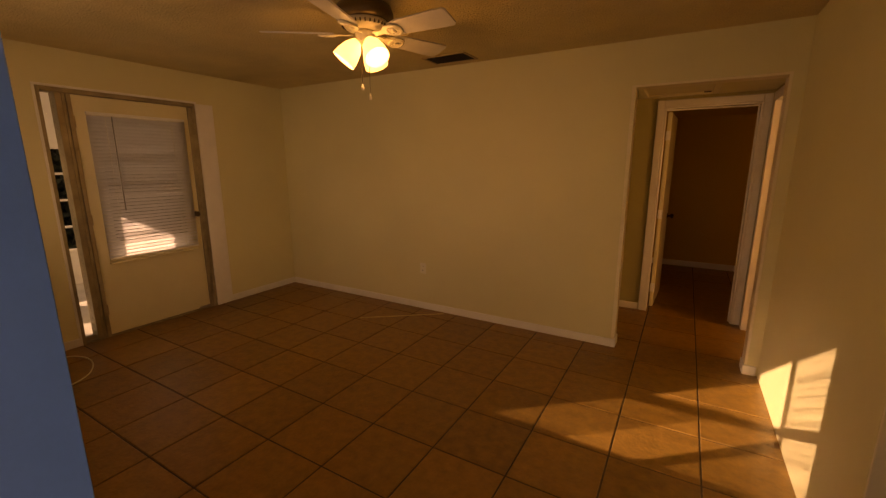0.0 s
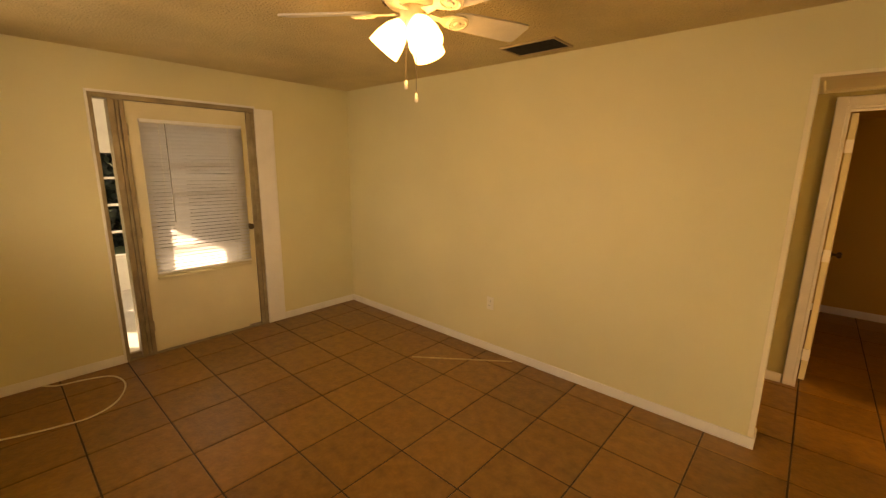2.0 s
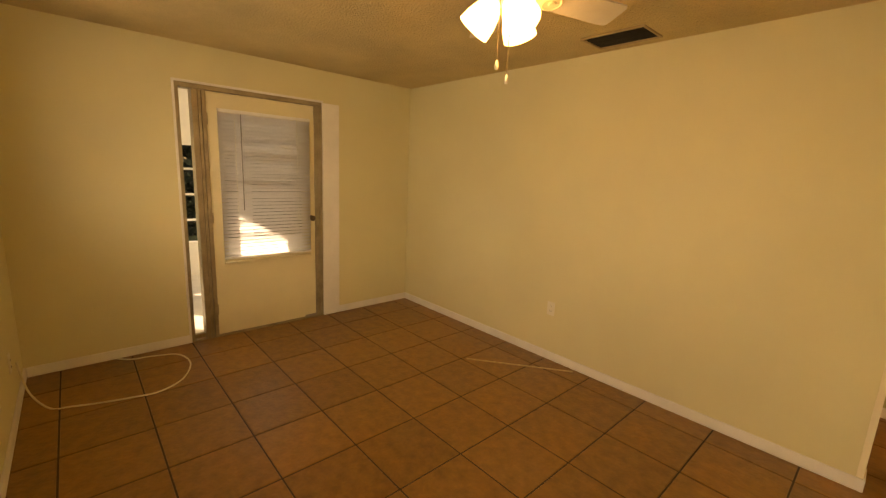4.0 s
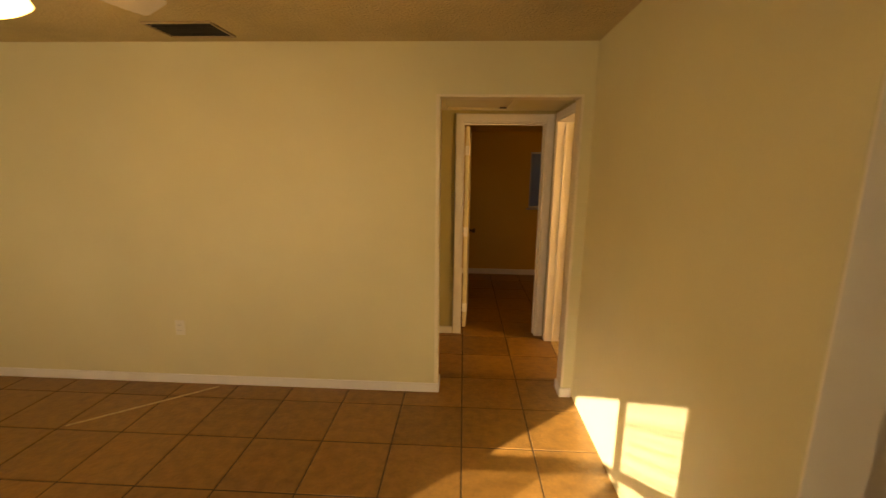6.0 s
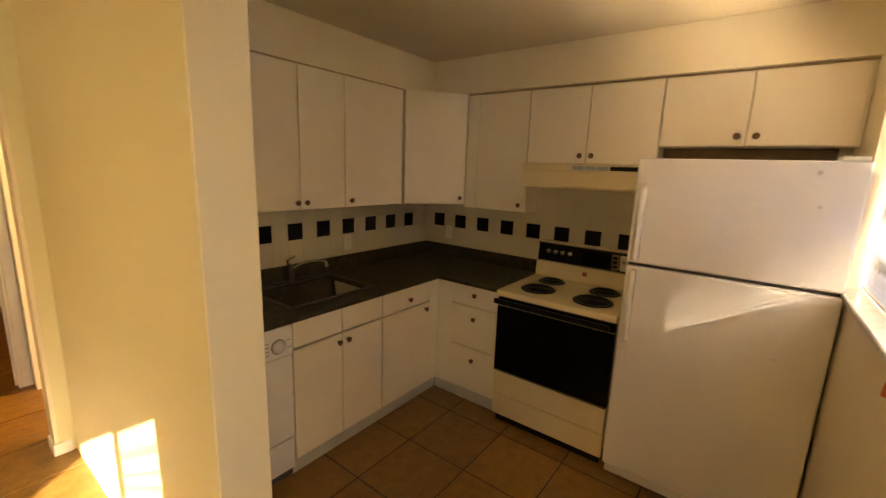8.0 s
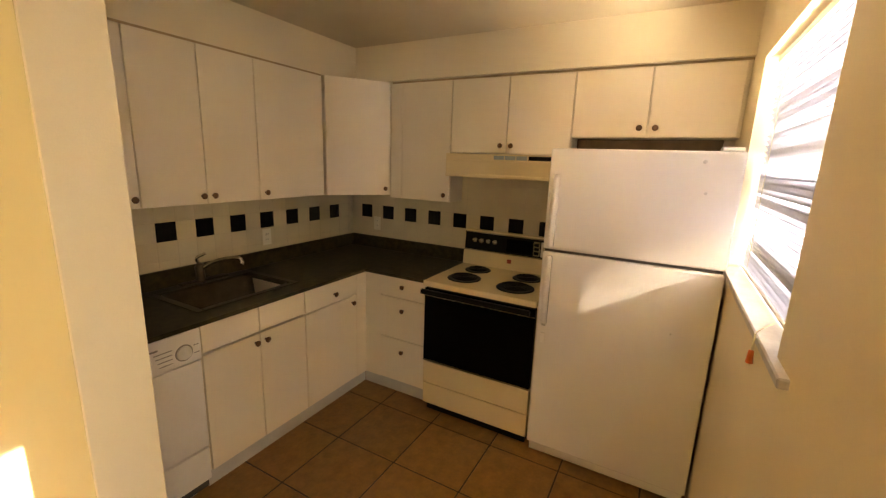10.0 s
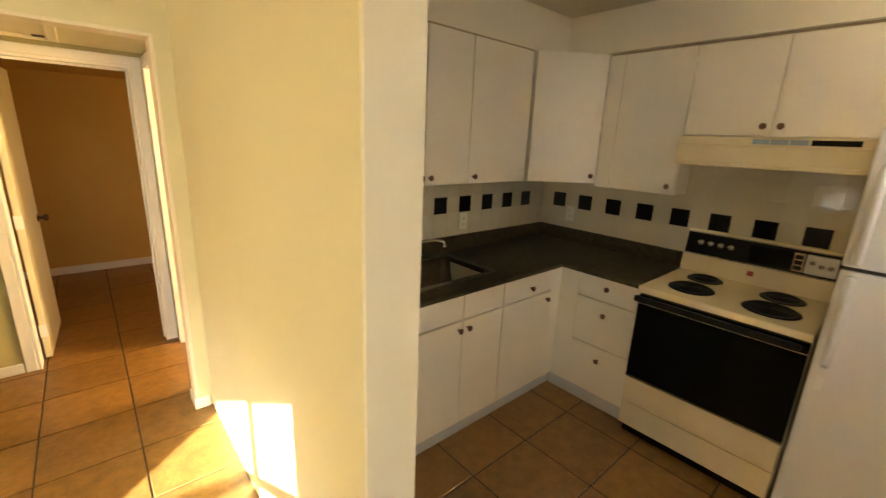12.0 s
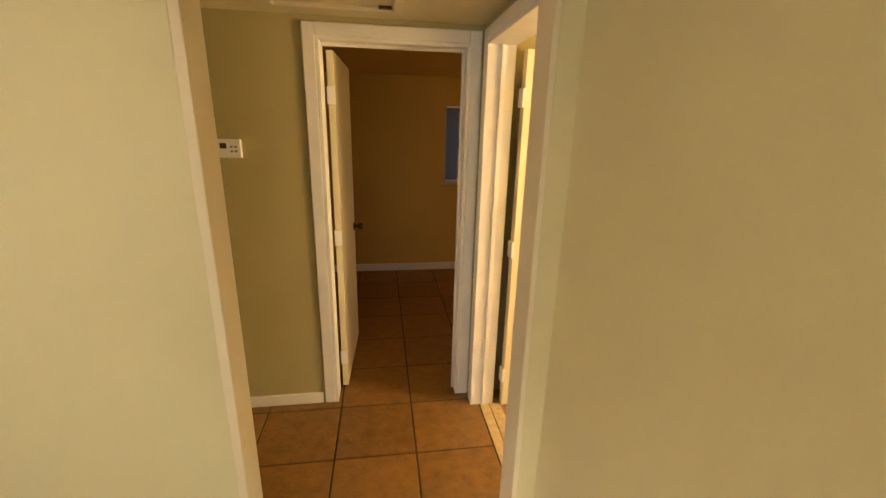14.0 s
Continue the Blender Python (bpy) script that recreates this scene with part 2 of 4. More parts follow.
def tube(name, points, radius, material, cyclic=False):
    """A smooth round cord or bar through points, as a mesh."""
    bm = bmesh.new()
    pts = [Vector(p) for p in points]
    fine = []
    for k in range(len(pts) - 1):
        p0, p1, p2, p3 = pts[max(k - 1, 0)], pts[k], pts[k + 1], pts[min(k + 2, len(pts) - 1)]
        for s in range(8):
            u = s / 8
            fine.append(0.5 * (2 * p1 + (p2 - p0) * u + (2 * p0 - 5 * p1 + 4 * p2 - p3) * u * u + (3 * p1 - p0 - 3 * p2 + p3) * u ** 3))
    fine.append(pts[-1])
    rings = []
    for k, p in enumerate(fine):
        d = (fine[min(k + 1, len(fine) - 1)] - fine[max(k - 1, 0)]).normalized()
        q = d.to_track_quat("Z", "Y")
        rings.append([bm.verts.new(p + q @ Vector((radius * math.cos(a * math.pi / 4), radius * math.sin(a * math.pi / 4), 0))) for a in range(8)])
    for lo, hi in zip(rings, rings[1:]):
        for k in range(8):
            bm.faces.new((lo[k], lo[(k + 1) % 8], hi[(k + 1) % 8], hi[k]))
    bm.faces.new(rings[0][::-1])
    bm.faces.new(rings[-1])
    return bm


def pieces(name, mesh, places, parent):
    """Alike pieces as objects that share a mesh."""
    for m in places:
        ob = new(name, mesh)
        ob.parent = parent
        ob.matrix_basis = m


def wall(name, axis, lo, hi, a0, a1, z0, z1, holes, material, label):
    """A wall of that thickness (lo to hi across the axis), along a0 to a1, with holes (a, b, bottom, top) right through."""
    cuts = sorted({a0, a1, *[h[0] for h in holes], *[h[1] for h in holes]})
    spans = []
    for a, b in zip(cuts, cuts[1:]):
        inside = sorted([(h[0], h[1], z0 if h[2] <= 0.0 else h[2], h[3]) for h in holes if h[0] <= a + 1e-6 and h[1] >= b - 1e-6], key=lambda h: h[2])
        z = z0
        for h in inside:
            if h[2] > z + 1e-4:
                spans.append((a, b, z, h[2]))
            z = h[3]
        if z1 > z + 1e-4:
            spans.append((a, b, z, z1))
    if axis == "y":
        bm = boxes(*[(a, b, lo, hi, p, q) for a, b, p, q in spans])
    else:
        bm = boxes(*[(lo, hi, a, b, p, q) for a, b, p, q in spans])
    bmesh.ops.remove_doubles(bm, verts=bm.verts[:], dist=1e-4)
    return fixed(name, bm, material, label, "wall")


# ---- the shell ----
S0, S1, SK = 0.40, 0.60, 0.575   # south wall, outer face and inner faces of living room and kitchen
W1, N1, E1 = -3.565, 3.835, 1.318   # living room: west, north and east faces
KE, KN = 3.775, 3.295          # kitchen: east and north faces
ZL, ZK, ZH, ZB = 2.39, 2.462, 2.125, 2.15   # ceilings: living room, kitchen, hall, bedroom

wall("wall_south", "y", S0, S1, -3.72, 1.377, -0.1, 2.6, [(-2.60, -0.855, 1.06, 1.975), (-0.30, 1.02, 0.0, 2.08)], WALL, "cream painted front wall with a wide window and an entrance")
wall("wall_south_kitchen", "y", S0, SK, 1.377, 3.95, -0.1, 2.6, [(2.15, 3.22, 1.235, 2.135)], WALL_K, "off-white painted kitchen wall with a window")
wall("wall_west", "x", -3.70, W1, S1, 3.955, -0.1, 2.6, [(1.60, 2.95, 0.0, 2.10)], WALL, "cream painted wall around the side door")
wall("wall_north", "y", N1, 3.955, W1, E1, -0.1, 2.6, [(0.342, 1.235, 0.0, 2.063)], WALL, "bare cream painted wall with an opening to the hall")
wall("wall_partition", "x", E1, 1.468, 1.978, 3.955, -0.1, 2.6, [], WALL, "cream painted partition that ends beside the kitchen")
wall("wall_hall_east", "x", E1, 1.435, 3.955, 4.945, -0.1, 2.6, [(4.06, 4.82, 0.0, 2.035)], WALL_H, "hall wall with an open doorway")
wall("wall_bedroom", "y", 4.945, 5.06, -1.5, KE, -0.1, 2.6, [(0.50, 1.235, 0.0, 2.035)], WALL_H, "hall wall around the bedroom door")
wall("wall_hall_west", "x", -1.6, -1.5, 3.955, 7.34, -0.1, 2.6, [], WALL_B, "plain wall that closes hall and bedroom")
wall("wall_bedroom_north", "y", 7.34, 7.48, -1.6, 3.95, -0.1, 2.6, [(1.49, 2.35, 1.04, 1.865)], WALL_B, "bedroom wall with a small window")
# its two holes are unseen, added for the side room and bedroom lamps
wall("wall_east", "x", KE, 3.95, SK, 7.34, -0.1, 2.6, [(3.47, 4.1, 1.1, 2.0), (5.5, 6.7, 1.0, 2.0)], WALL_K, "off-white painted outer wall")
wall("wall_kitchen_north", "y", KN, 3.43, 1.435, KE, -0.1, 2.6, [], WALL_K, "off-white painted kitchen wall behind the sink")
part_end = fixed("wall_end", boxes((E1 + 0.001, 1.467, 1.970, 1.978, 0, ZK), bevel=0.002), WALL_K, "off-white painted end of the partition", "wall")

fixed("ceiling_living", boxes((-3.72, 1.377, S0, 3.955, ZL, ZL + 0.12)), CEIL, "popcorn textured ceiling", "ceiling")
fixed("ceiling_kitchen", boxes((1.377, 3.95, S0, 3.43, ZK, ZK + 0.12)), CEIL_K, "plain painted kitchen ceiling", "ceiling")
fixed("ceiling_hall", boxes((-1.5, E1, 3.955, 4.945, ZH, ZH + 0.12)), WALL, "low painted hall ceiling", "ceiling")
fixed("ceiling_bedroom", boxes((-1.5, KE, 5.06, 7.34, ZB, ZB + 0.12)), WALL_B, "painted bedroom ceiling", "ceiling")
fixed("ceiling_side_room", boxes((1.435, KE, 3.43, 4.945, ZL, ZL + 0.12)), WALL, "painted ceiling of the side room", "ceiling")
fixed("roof", boxes((-3.9, 4.2, 0.2, 7.7, 2.62, 2.75)), CONC, "flat roof slab", "roof")
soffit = fixed("trim_soffit", boxes((1.468, KE, 3.045, KN, 2.212, ZK), (3.535, KE, SK, 3.045, 2.212, ZK)), WALL_K, "off-white boxed soffit above the cabinets", "soffit")

ground = fixed("ground", boxes((-600, 600, -600, 600, -0.5, -0.16)), GRASS, "lawn around the house", "ground")
fixed("pavement", boxes((-1.2, 2.4, -3.0, S0, -0.3, -0.04)), CONC, "pale concrete entrance slab", "pavement")
# unseen wing walls, added to keep sun and sky light out of the entrance
fixed("wall_sun_block", boxes((-0.62, -0.5, -1.3, S0, -0.16, 2.6)), WALL_OUT, "unseen stucco wall added to keep sun off the entrance", "wall")
fixed("wall_sun_block", boxes((1.5, 1.62, -2.2, S0, -0.16, 1.1)), WALL_OUT, "low unseen stucco wall added to hold back light at the entrance", "wall")
fixed("trim_entrance_jamb", boxes((-0.30, -0.262, S0 - 0.05, S1 + 0.004, 0.0, 2.08), (1.0, 1.02, S0 - 0.05, S1 + 0.004, 0.0, 2.08), (-0.262, 1.0, S0 - 0.05, S1 + 0.004, 2.06, 2.08), bevel=0.002), BLUE_GLOSS, "blue entrance door jamb", "door jamb")
# unseen roof, added to shade the entrance and the upper kitchen window
fixed("roof_sun_block", boxes((-0.62, 2.2, -1.4, 0.2, 2.62, 2.75)), CONC, "unseen flat roof added to shade entrance and kitchen window", "roof")


# ---- baseboards and linings ----
def board(x0, x1, y0, y1, top=0.072):
    return fixed("baseboard", boxes((x0, x1, y0, y1, 0.0, top), bevel=0.004), TRIM, "narrow white painted baseboard", "baseboard")


B = 0.013
board(W1, 0.342 + B, N1 - B, N1)
board(0.342, 0.342 + B, N1, 3.955 + B)
board(W1, W1 + B, S1 + B, 1.585)
board(W1, W1 + B, 2.965, N1 - B)
board(W1, -0.32, S1, S1 + B)
board(1.222, E1 - B, N1 - B, N1)
board(1.222, 1.235, N1, 3.955 + B)
board(-1.5, 0.418, 4.932, 4.945)
board(-1.5, 0.342, 3.955, 3.968)
board(-1.5, KE, 7.327, 7.34, 0.085)
fixed("trim_opening", boxes((0.318, 0.346, N1 - 0.004, 3.957, 0.073, 2.060), (1.231, 1.250, N1 - 0.004, 3.957, 0.073, 2.060), (0.318, 1.250, N1 - 0.004, 3.957, 2.0602, 2.078), bevel=0.002), WALL_K, "off-white plastered lining of the hall opening", "trim")


# ---- living room window and kitchen window, with blinds ----
def blind(name, x0, x1, y, z0, z1, tilt, label, pitch=0.021, depth=0.025, along="x", wand=True, rail=True, slat=None, loose=(), wobble=0.007):
    """A mini blind: head rail, slats, bottom rail, ladder cords and wand."""
    root = thing(name, label, "window blind", ((x0 + x1) / 2, y, z0) if along == "x" else (y, (x0 + x1) / 2, z0))
    turn = Matrix() if along == "x" else Matrix.Rotation(radians(90), 4, "Z")
    w = x1 - x0
    h = z1 - z0
    def put(n, bm, mat, lab=""):
        bmesh.ops.transform(bm, matrix=turn, verts=bm.verts[:])
        return part(n, bm, mat, root, lab)
    put("head_rail", boxes((-w / 2, w / 2, -0.014, 0.014, h - 0.026, h), bevel=0.002), WHITEPL)
    if rail:
        put("bottom_rail", boxes((-w / 2, w / 2, -0.011, 0.011, 0.0, 0.014), bevel=0.003), WHITEPL)
    for u in (-0.34, 0.34):
        put("ladder_cord", rods(((u * w, -0.010, 0.01), (u * w, -0.010, h - 0.02), 0.0011), ((u * w, 0.010, 0.01), (u * w, 0.010, h - 0.02), 0.0011), n=5), CORD)
    bm = bmesh.new()
    rows = [(-0.5, 0.0), (-0.25, 0.0024), (0.0, 0.0033), (0.25, 0.0024), (0.5, 0.0)]
    lo = [bm.verts.new((-w / 2, p * depth, q)) for p, q in rows]
    hi = [bm.verts.new((w / 2, p * depth, q)) for p, q in rows]
    for k in range(4):
        bm.faces.new((lo[k], lo[k + 1], hi[k + 1], hi[k]))
    bmesh.ops.solidify(bm, geom=bm.faces[:], thickness=0.0006)
    bmesh.ops.transform(bm, matrix=Matrix.Rotation(radians(tilt), 4, "X"), verts=bm.verts[:])
    bmesh.ops.transform(bm, matrix=turn, verts=bm.verts[:])
    me = mesh_of("slat", bm, slat or SLAT, True)
    count = int((h - 0.05) / pitch) + 1
    for k in range(count):
        extra = sum(turn_by for k0, k1, turn_by in loose if k0 <= k < k1)
        axis = "X" if along == "x" else "Y"
        pieces("slat", me, [Matrix.Translation((0, 0, 0.022 + pitch * k)) @ Matrix.Rotation(radians(extra) + random.uniform(-wobble, wobble), 4, axis)], root)
    if wand:
        side = 0.02 if along == "x" else -0.02
        put("wand", rods(((-0.28 * w, side, h * 0.34), (-0.28 * w, side, h - 0.03), 0.004), n=6), GREYT, "grey tilt wand")
    return root


def sash_window(name, x0, x1, z0, z1, y, label, mid=True, mullions=()):
    """A metal window set in a wall that runs along x."""
    root = thing(name, label, "window", ((x0 + x1) / 2, y, z0), kind="structure")
    f = 0.035
    spans = [(x0, x0 + f, y - 0.02, y + 0.02, z0, z1), (x1 - f, x1, y - 0.02, y + 0.02, z0, z1), (x0 + f, x1 - f, y - 0.02, y + 0.02, z0, z0 + f), (x0 + f, x1 - f, y - 0.02, y + 0.02, z1 - f, z1)]
    keep(part("window_frame", boxes(*spans, bevel=0.002), SASH), root)
    if mid:
        zm = (z0 + z1) / 2 if mid is True else mid
        keep(part("meeting_rail", boxes((x0 + f, x1 - f, y - 0.018, y + 0.018, zm - 0.02, zm + 0.02), bevel=0.002), SASH), root)
    for xm in mullions:
        keep(part("mullion", boxes((xm - 0.025, xm + 0.025, y - 0.024, y + 0.024, z0 + f, z1 - f), bevel=0.002), SASH), root)
    edges = [x0 + f, *mullions, x1 - f]
    for a, b in zip(edges, edges[1:]):
        pane = keep(part("pane", boxes((a, b, y - 0.002, y + 0.002, z0 + f, z1 - f)), GLASS), root)
        pane.visible_shadow = False
    return root


sash_window("window_living", -2.60, -0.855, 1.06, 1.975, 0.46, "wide metal-framed window in the front wall", 1.512, (-1.64,))
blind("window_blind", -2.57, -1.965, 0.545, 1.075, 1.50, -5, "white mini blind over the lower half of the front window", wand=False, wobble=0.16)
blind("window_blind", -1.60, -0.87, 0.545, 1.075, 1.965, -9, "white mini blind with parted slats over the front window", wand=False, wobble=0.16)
sash_window("window_kitchen", 2.15, 3.22, 1.235, 2.135, 0.435, "metal-framed kitchen window with a stone sill")
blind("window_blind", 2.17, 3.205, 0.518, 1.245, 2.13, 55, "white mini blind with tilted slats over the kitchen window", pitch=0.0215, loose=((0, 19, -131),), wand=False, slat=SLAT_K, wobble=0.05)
fixed("window_sill", boxes((2.02, 3.25, 0.46, 0.597, 1.212, 1.237), bevel=0.004), SILL, "grey marble window sill with chipped edge", "window sill")
sash_window("window_bedroom", 1.49, 2.35, 1.04, 1.865, 7.43, "small bedroom window")
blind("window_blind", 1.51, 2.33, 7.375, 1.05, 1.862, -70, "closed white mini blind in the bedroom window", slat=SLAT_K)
fixed("window_sill", boxes((1.46, 2.38, 7.30, 7.40, 1.015, 1.04), bevel=0.004), SILL, "grey stone sill of the bedroom window", "window sill")


# ---- side door with sidelight ----
def side_door():
    X = W1
    fr = thing("door_frame", "weathered bronze aluminium frame with a narrow sidelight", "door frame", (X, 2.2, 0), kind="structure")
    def f(n, *sp, mat=BRONZE, bevel=0.003, lab=""):
        return keep(part(n, boxes(*sp, bevel=bevel), mat, None, lab), fr)
    f("post", (X - 0.11, X + 0.004, 1.602, 1.628, 0, 2.10))
    f("post", (X - 0.11, X + 0.004, 1.712, 1.752, 0, 2.062))
    f("post", (X - 0.10, X - 0.004, 1.755, 1.778, 0, 2.062))
    f("post", (X - 0.11, X + 0.002, 1.781, 1.812, 0, 2.062))
    f("post", (X - 0.11, X + 0.000, 2.715, 2.752, 0, 2.062))
    f("post", (X - 0.10, X + 0.004, 2.755, 2.788, 0, 2.062))
    f("header", (X - 0.11, X + 0.002, 1.628, 2.788, 2.064, 2.10))
    f("threshold", (X - 0.12, X + 0.0, 1.602, 2.79, -0.02, 0.014))
    f("glazing_bar", (X - 0.07, X - 0.03, 1.628, 1.712, 0.014, 0.05))
    pane = f("pane", (X - 0.052, X - 0.048, 1.628, 1.712, 0.05, 2.062), mat=GLASS, bevel=0)
    pane.visible_shadow = False
    fixed("trim_door", boxes((X - 0.10, X + 0.012, 2.79, 2.95, 0, 2.10), bevel=0.003), TRIM, "flat white board beside the door frame", "trim")
    fixed("trim_door", boxes((X - 0.01, X + 0.010, 2.945, 2.965, 0, 2.10), (X - 0.01, X + 0.010, 1.585, 2.80, 2.10, 2.118), (X - 0.01, X + 0.010, 1.585, 1.602, 0, 2.10), bevel=0.002), TRIM, "thin white moulding around the side door", "trim")
    d = thing("door_side", "closed cream half-glass door with a mini blind", "door", (X, 2.26, 0.0), kind="structure")
    xa, xb = X - 0.055, X - 0.012
    ga, gb, gz0, gz1 = 1.925, 2.60, 0.70, 1.90
    keep(part("leaf", boxes((xa, xb, 1.815, ga, 0.018, 2.06), (xa, xb, gb, 2.712, 0.034, 2.06), (xa, xb, ga, gb, 0.018, gz0), (xa, xb, ga, gb, gz1, 2.06)), DOORP), d)
    keep(part("lite_frame", boxes((xb, xb + 0.012, ga - 0.03, ga, gz0 - 0.03, gz1 + 0.03), (xb, xb + 0.012, gb, gb + 0.03, gz0 - 0.03, gz1 + 0.03), (xb, xb + 0.012, ga, gb, gz1, gz1 + 0.03), (xb, xb + 0.014, ga - 0.03, gb + 0.03, gz0 - 0.03, gz0), bevel=0.003), DOORP), d)
    p = keep(part("pane", boxes((xa + 0.018, xa + 0.022, ga, gb, gz0, gz1)), GLASS), d)
    p.visible_shadow = False
    k = keep(part("door_knob", turned([(0.026, 0), (0.026, 0.006), (0.011, 0.01), (0.011, 0.028), (0.024, 0.036), (0.027, 0.05), (0.018, 0.062), (0, 0.064)], 20, Matrix.Translation((xb, 2.672, 1.015)) @ Matrix.Rotation(radians(90), 4, "Y")), BROWNM, None, "dark bronze door knob", True), d)
    for z in (0.25, 1.05, 1.85):
        keep(part("hinge", rods(((X - 0.004, 1.813, z - 0.045), (X - 0.004, 1.813, z + 0.045), 0.007), n=8), BRONZE), d)
    blind("door_blind", 1.885, 2.655, X + 0.018, 0.690, 1.935, -61, "white mini blind hanging on the side door", along="y", pitch=0.0302, depth=0.0335, slat=SLAT_THIN)
    fixed("trim_blind_rail", boxes((X + 0.0, X + 0.03, 1.885, 2.655, 0.648, 0.668), bevel=0.003), DOORP, "ledge below the door blind", "trim")


side_door()

# ---- sun porch beyond the side door ----
fixed("porch_floor", boxes((-6.1, -3.72, 0.8, 5.0, -0.16, -0.02)), PORCHF, "pale painted porch floor", "floor")
fixed("porch_ceiling", boxes((-6.1, -3.72, 0.8, 5.0, 2.42, 2.5)), TRIM, "white porch ceiling", "ceiling")
wall("wall_porch_south", "y", 0.8, 0.9, -6.1, -3.72, -0.16, 2.42, [(-5.465, -4.865, -0.16, 1.752)], TRIM, "white porch wall with an open doorway")
wall("wall_porch_west", "x", -6.1, -6.0, 0.9, 5.0, -0.16, 2.42, [(1.0, 2.75, 0.40, 1.74), (2.85, 4.7, 0.40, 1.74)], TRIM, "white porch wall with windows")
# unseen side of the porch; the wide opening is added to brighten it
wall("wall_porch_north", "y", 5.0, 5.1, -6.1, -3.72, -0.16, 2.42, [(-5.9, -3.9, 0.4, 2.1)], TRIM, "unseen white porch wall, opened wide to let light in")
for a, b in ((1.0, 2.75), (2.85, 4.7)):
    w = thing("window_porch", "porch window with horizontal glazing bars", "window", (-6.05, (a + b) / 2, 0.40), kind="structure")
    keep(part("window_frame", boxes((-6.07, -6.02, a, a + 0.04, 0.40, 1.74), (-6.07, -6.02, b - 0.04, b, 0.40, 1.74), (-6.07, -6.02, a + 0.04, b - 0.04, 1.70, 1.74), (-6.07, -6.02, a + 0.04, b - 0.04, 0.40, 0.44), bevel=0.003), TRIM), w)
    for z in (0.73, 1.07, 1.40):
        keep(part("glazing_bar", boxes((-6.065, -6.025, a + 0.04, b - 0.04, z - 0.014, z + 0.014), bevel=0.003), TRIM), w)
for y in (1.6, 2.8, 4.0):
    fixed("porch_beam", boxes((-6.0, -3.72, y, y + 0.07, 2.36, 2.42), bevel=0.004), TRIM, "white ceiling batten of the porch", "beam")


def hedge(name, x0, x1, y0, y1, top, count):
    """A dense garden hedge: a few stems and many small leaves with gaps."""
    r = thing(name, "dense dark green garden hedge beyond the porch", "hedge", ((x0 + x1) / 2, (y0 + y1) / 2, -0.16))
    stems = bmesh.new()
    for k in range(9):
        y = y0 + (y1 - y0) * (k + 0.5) / 9
        rod(stems, ((x0 + x1) / 2, y, -0.16), ((x0 + x1) / 2 + random.uniform(-0.3, 0.3), y + random.uniform(-0.3, 0.3), top * 0.8), 0.05, 0.015, 7)
    tagged(keep(part("stem", stems, BARK), r), kind="stuff")
    rng = np.random.default_rng(4)
    c = np.stack([rng.uniform(x0, x1, count), rng.uniform(y0, y1, count), rng.uniform(-0.1, 1.0, count) ** 1.0 * top * rng.uniform(0.75, 1.0, count)], 1)
    u, v = rng.normal(size=(2, count, 3))
    u /= np.linalg.norm(u, axis=1)[:, None]
    v = np.cross(u, v)
    v /= np.linalg.norm(v, axis=1)[:, None]
    u, v = u * 0.11, v * 0.055
    pts = np.stack([c - u, c + v, c + u, c - v], 1).reshape(-1, 3)
    me = bpy.data.meshes.new("leaves")
    me.from_pydata(pts.tolist(), [], np.arange(4 * count).reshape(-1, 4).tolist())
    me.materials.append(LEAF)
    ob = tagged(new("leaves", me), kind="stuff")
    keep(ob, r)


hedge("hedge", -11.5, -10.2, 1.6, 8.4, 3.6, 22000)


# ---- interior doors ----
def casing(name, axis, plane, out, a0, a1, top, label, w=0.062, thick=0.016):
    """Three boards around a doorway."""
    lo, hi = sorted((plane, plane + out * thick))
    sp = [(a0 - w, a0, 0, top + w), (a1, a1 + w, 0, top + w), (a0, a1, top, top + w)]
    if axis == "y":
        bm = boxes(*[(a, b, lo, hi, p, q) for a, b, p, q in sp], bevel=0.005)
    else:
        bm = boxes(*[(lo, hi, a, b, p, q) for a, b, p, q in sp], bevel=0.005)
    return fixed(name, bm, TRIM, label, "door casing")


casing("trim_casing", "y", 4.945, -1, 0.487, 1.243, 2.035, "white painted casing of the bedroom door")
fixed("trim_jamb", boxes((0.487, 0.505, 4.93, 5.065, 0, 2.035), (1.227, 1.243, 4.93, 5.065, 0, 2.035), (0.505, 1.227, 4.93, 5.065, 2.018, 2.035), (1.215, 1.227, 5.0, 5.02, 0, 2.018), (0.505, 1.215, 5.0, 5.02, 2.004, 2.018), bevel=0.002), TRIM, "white painted jamb of the bedroom door", "door jamb")
casing("trim_casing", "x", E1, -1, 4.075, 4.83, 2.035, "white painted casing of the side room door")
fixed("trim_jamb", boxes((1.302, 1.445, 4.06, 4.078, 0, 2.035), (1.302, 1.445, 4.812, 4.83, 0, 2.035), (1.302, 1.445, 4.078, 4.812, 2.018, 2.035), (1.37, 1.39, 4.80, 4.812, 0, 2.018), bevel=0.002), TRIM, "white painted jamb of the side room door", "door jamb")


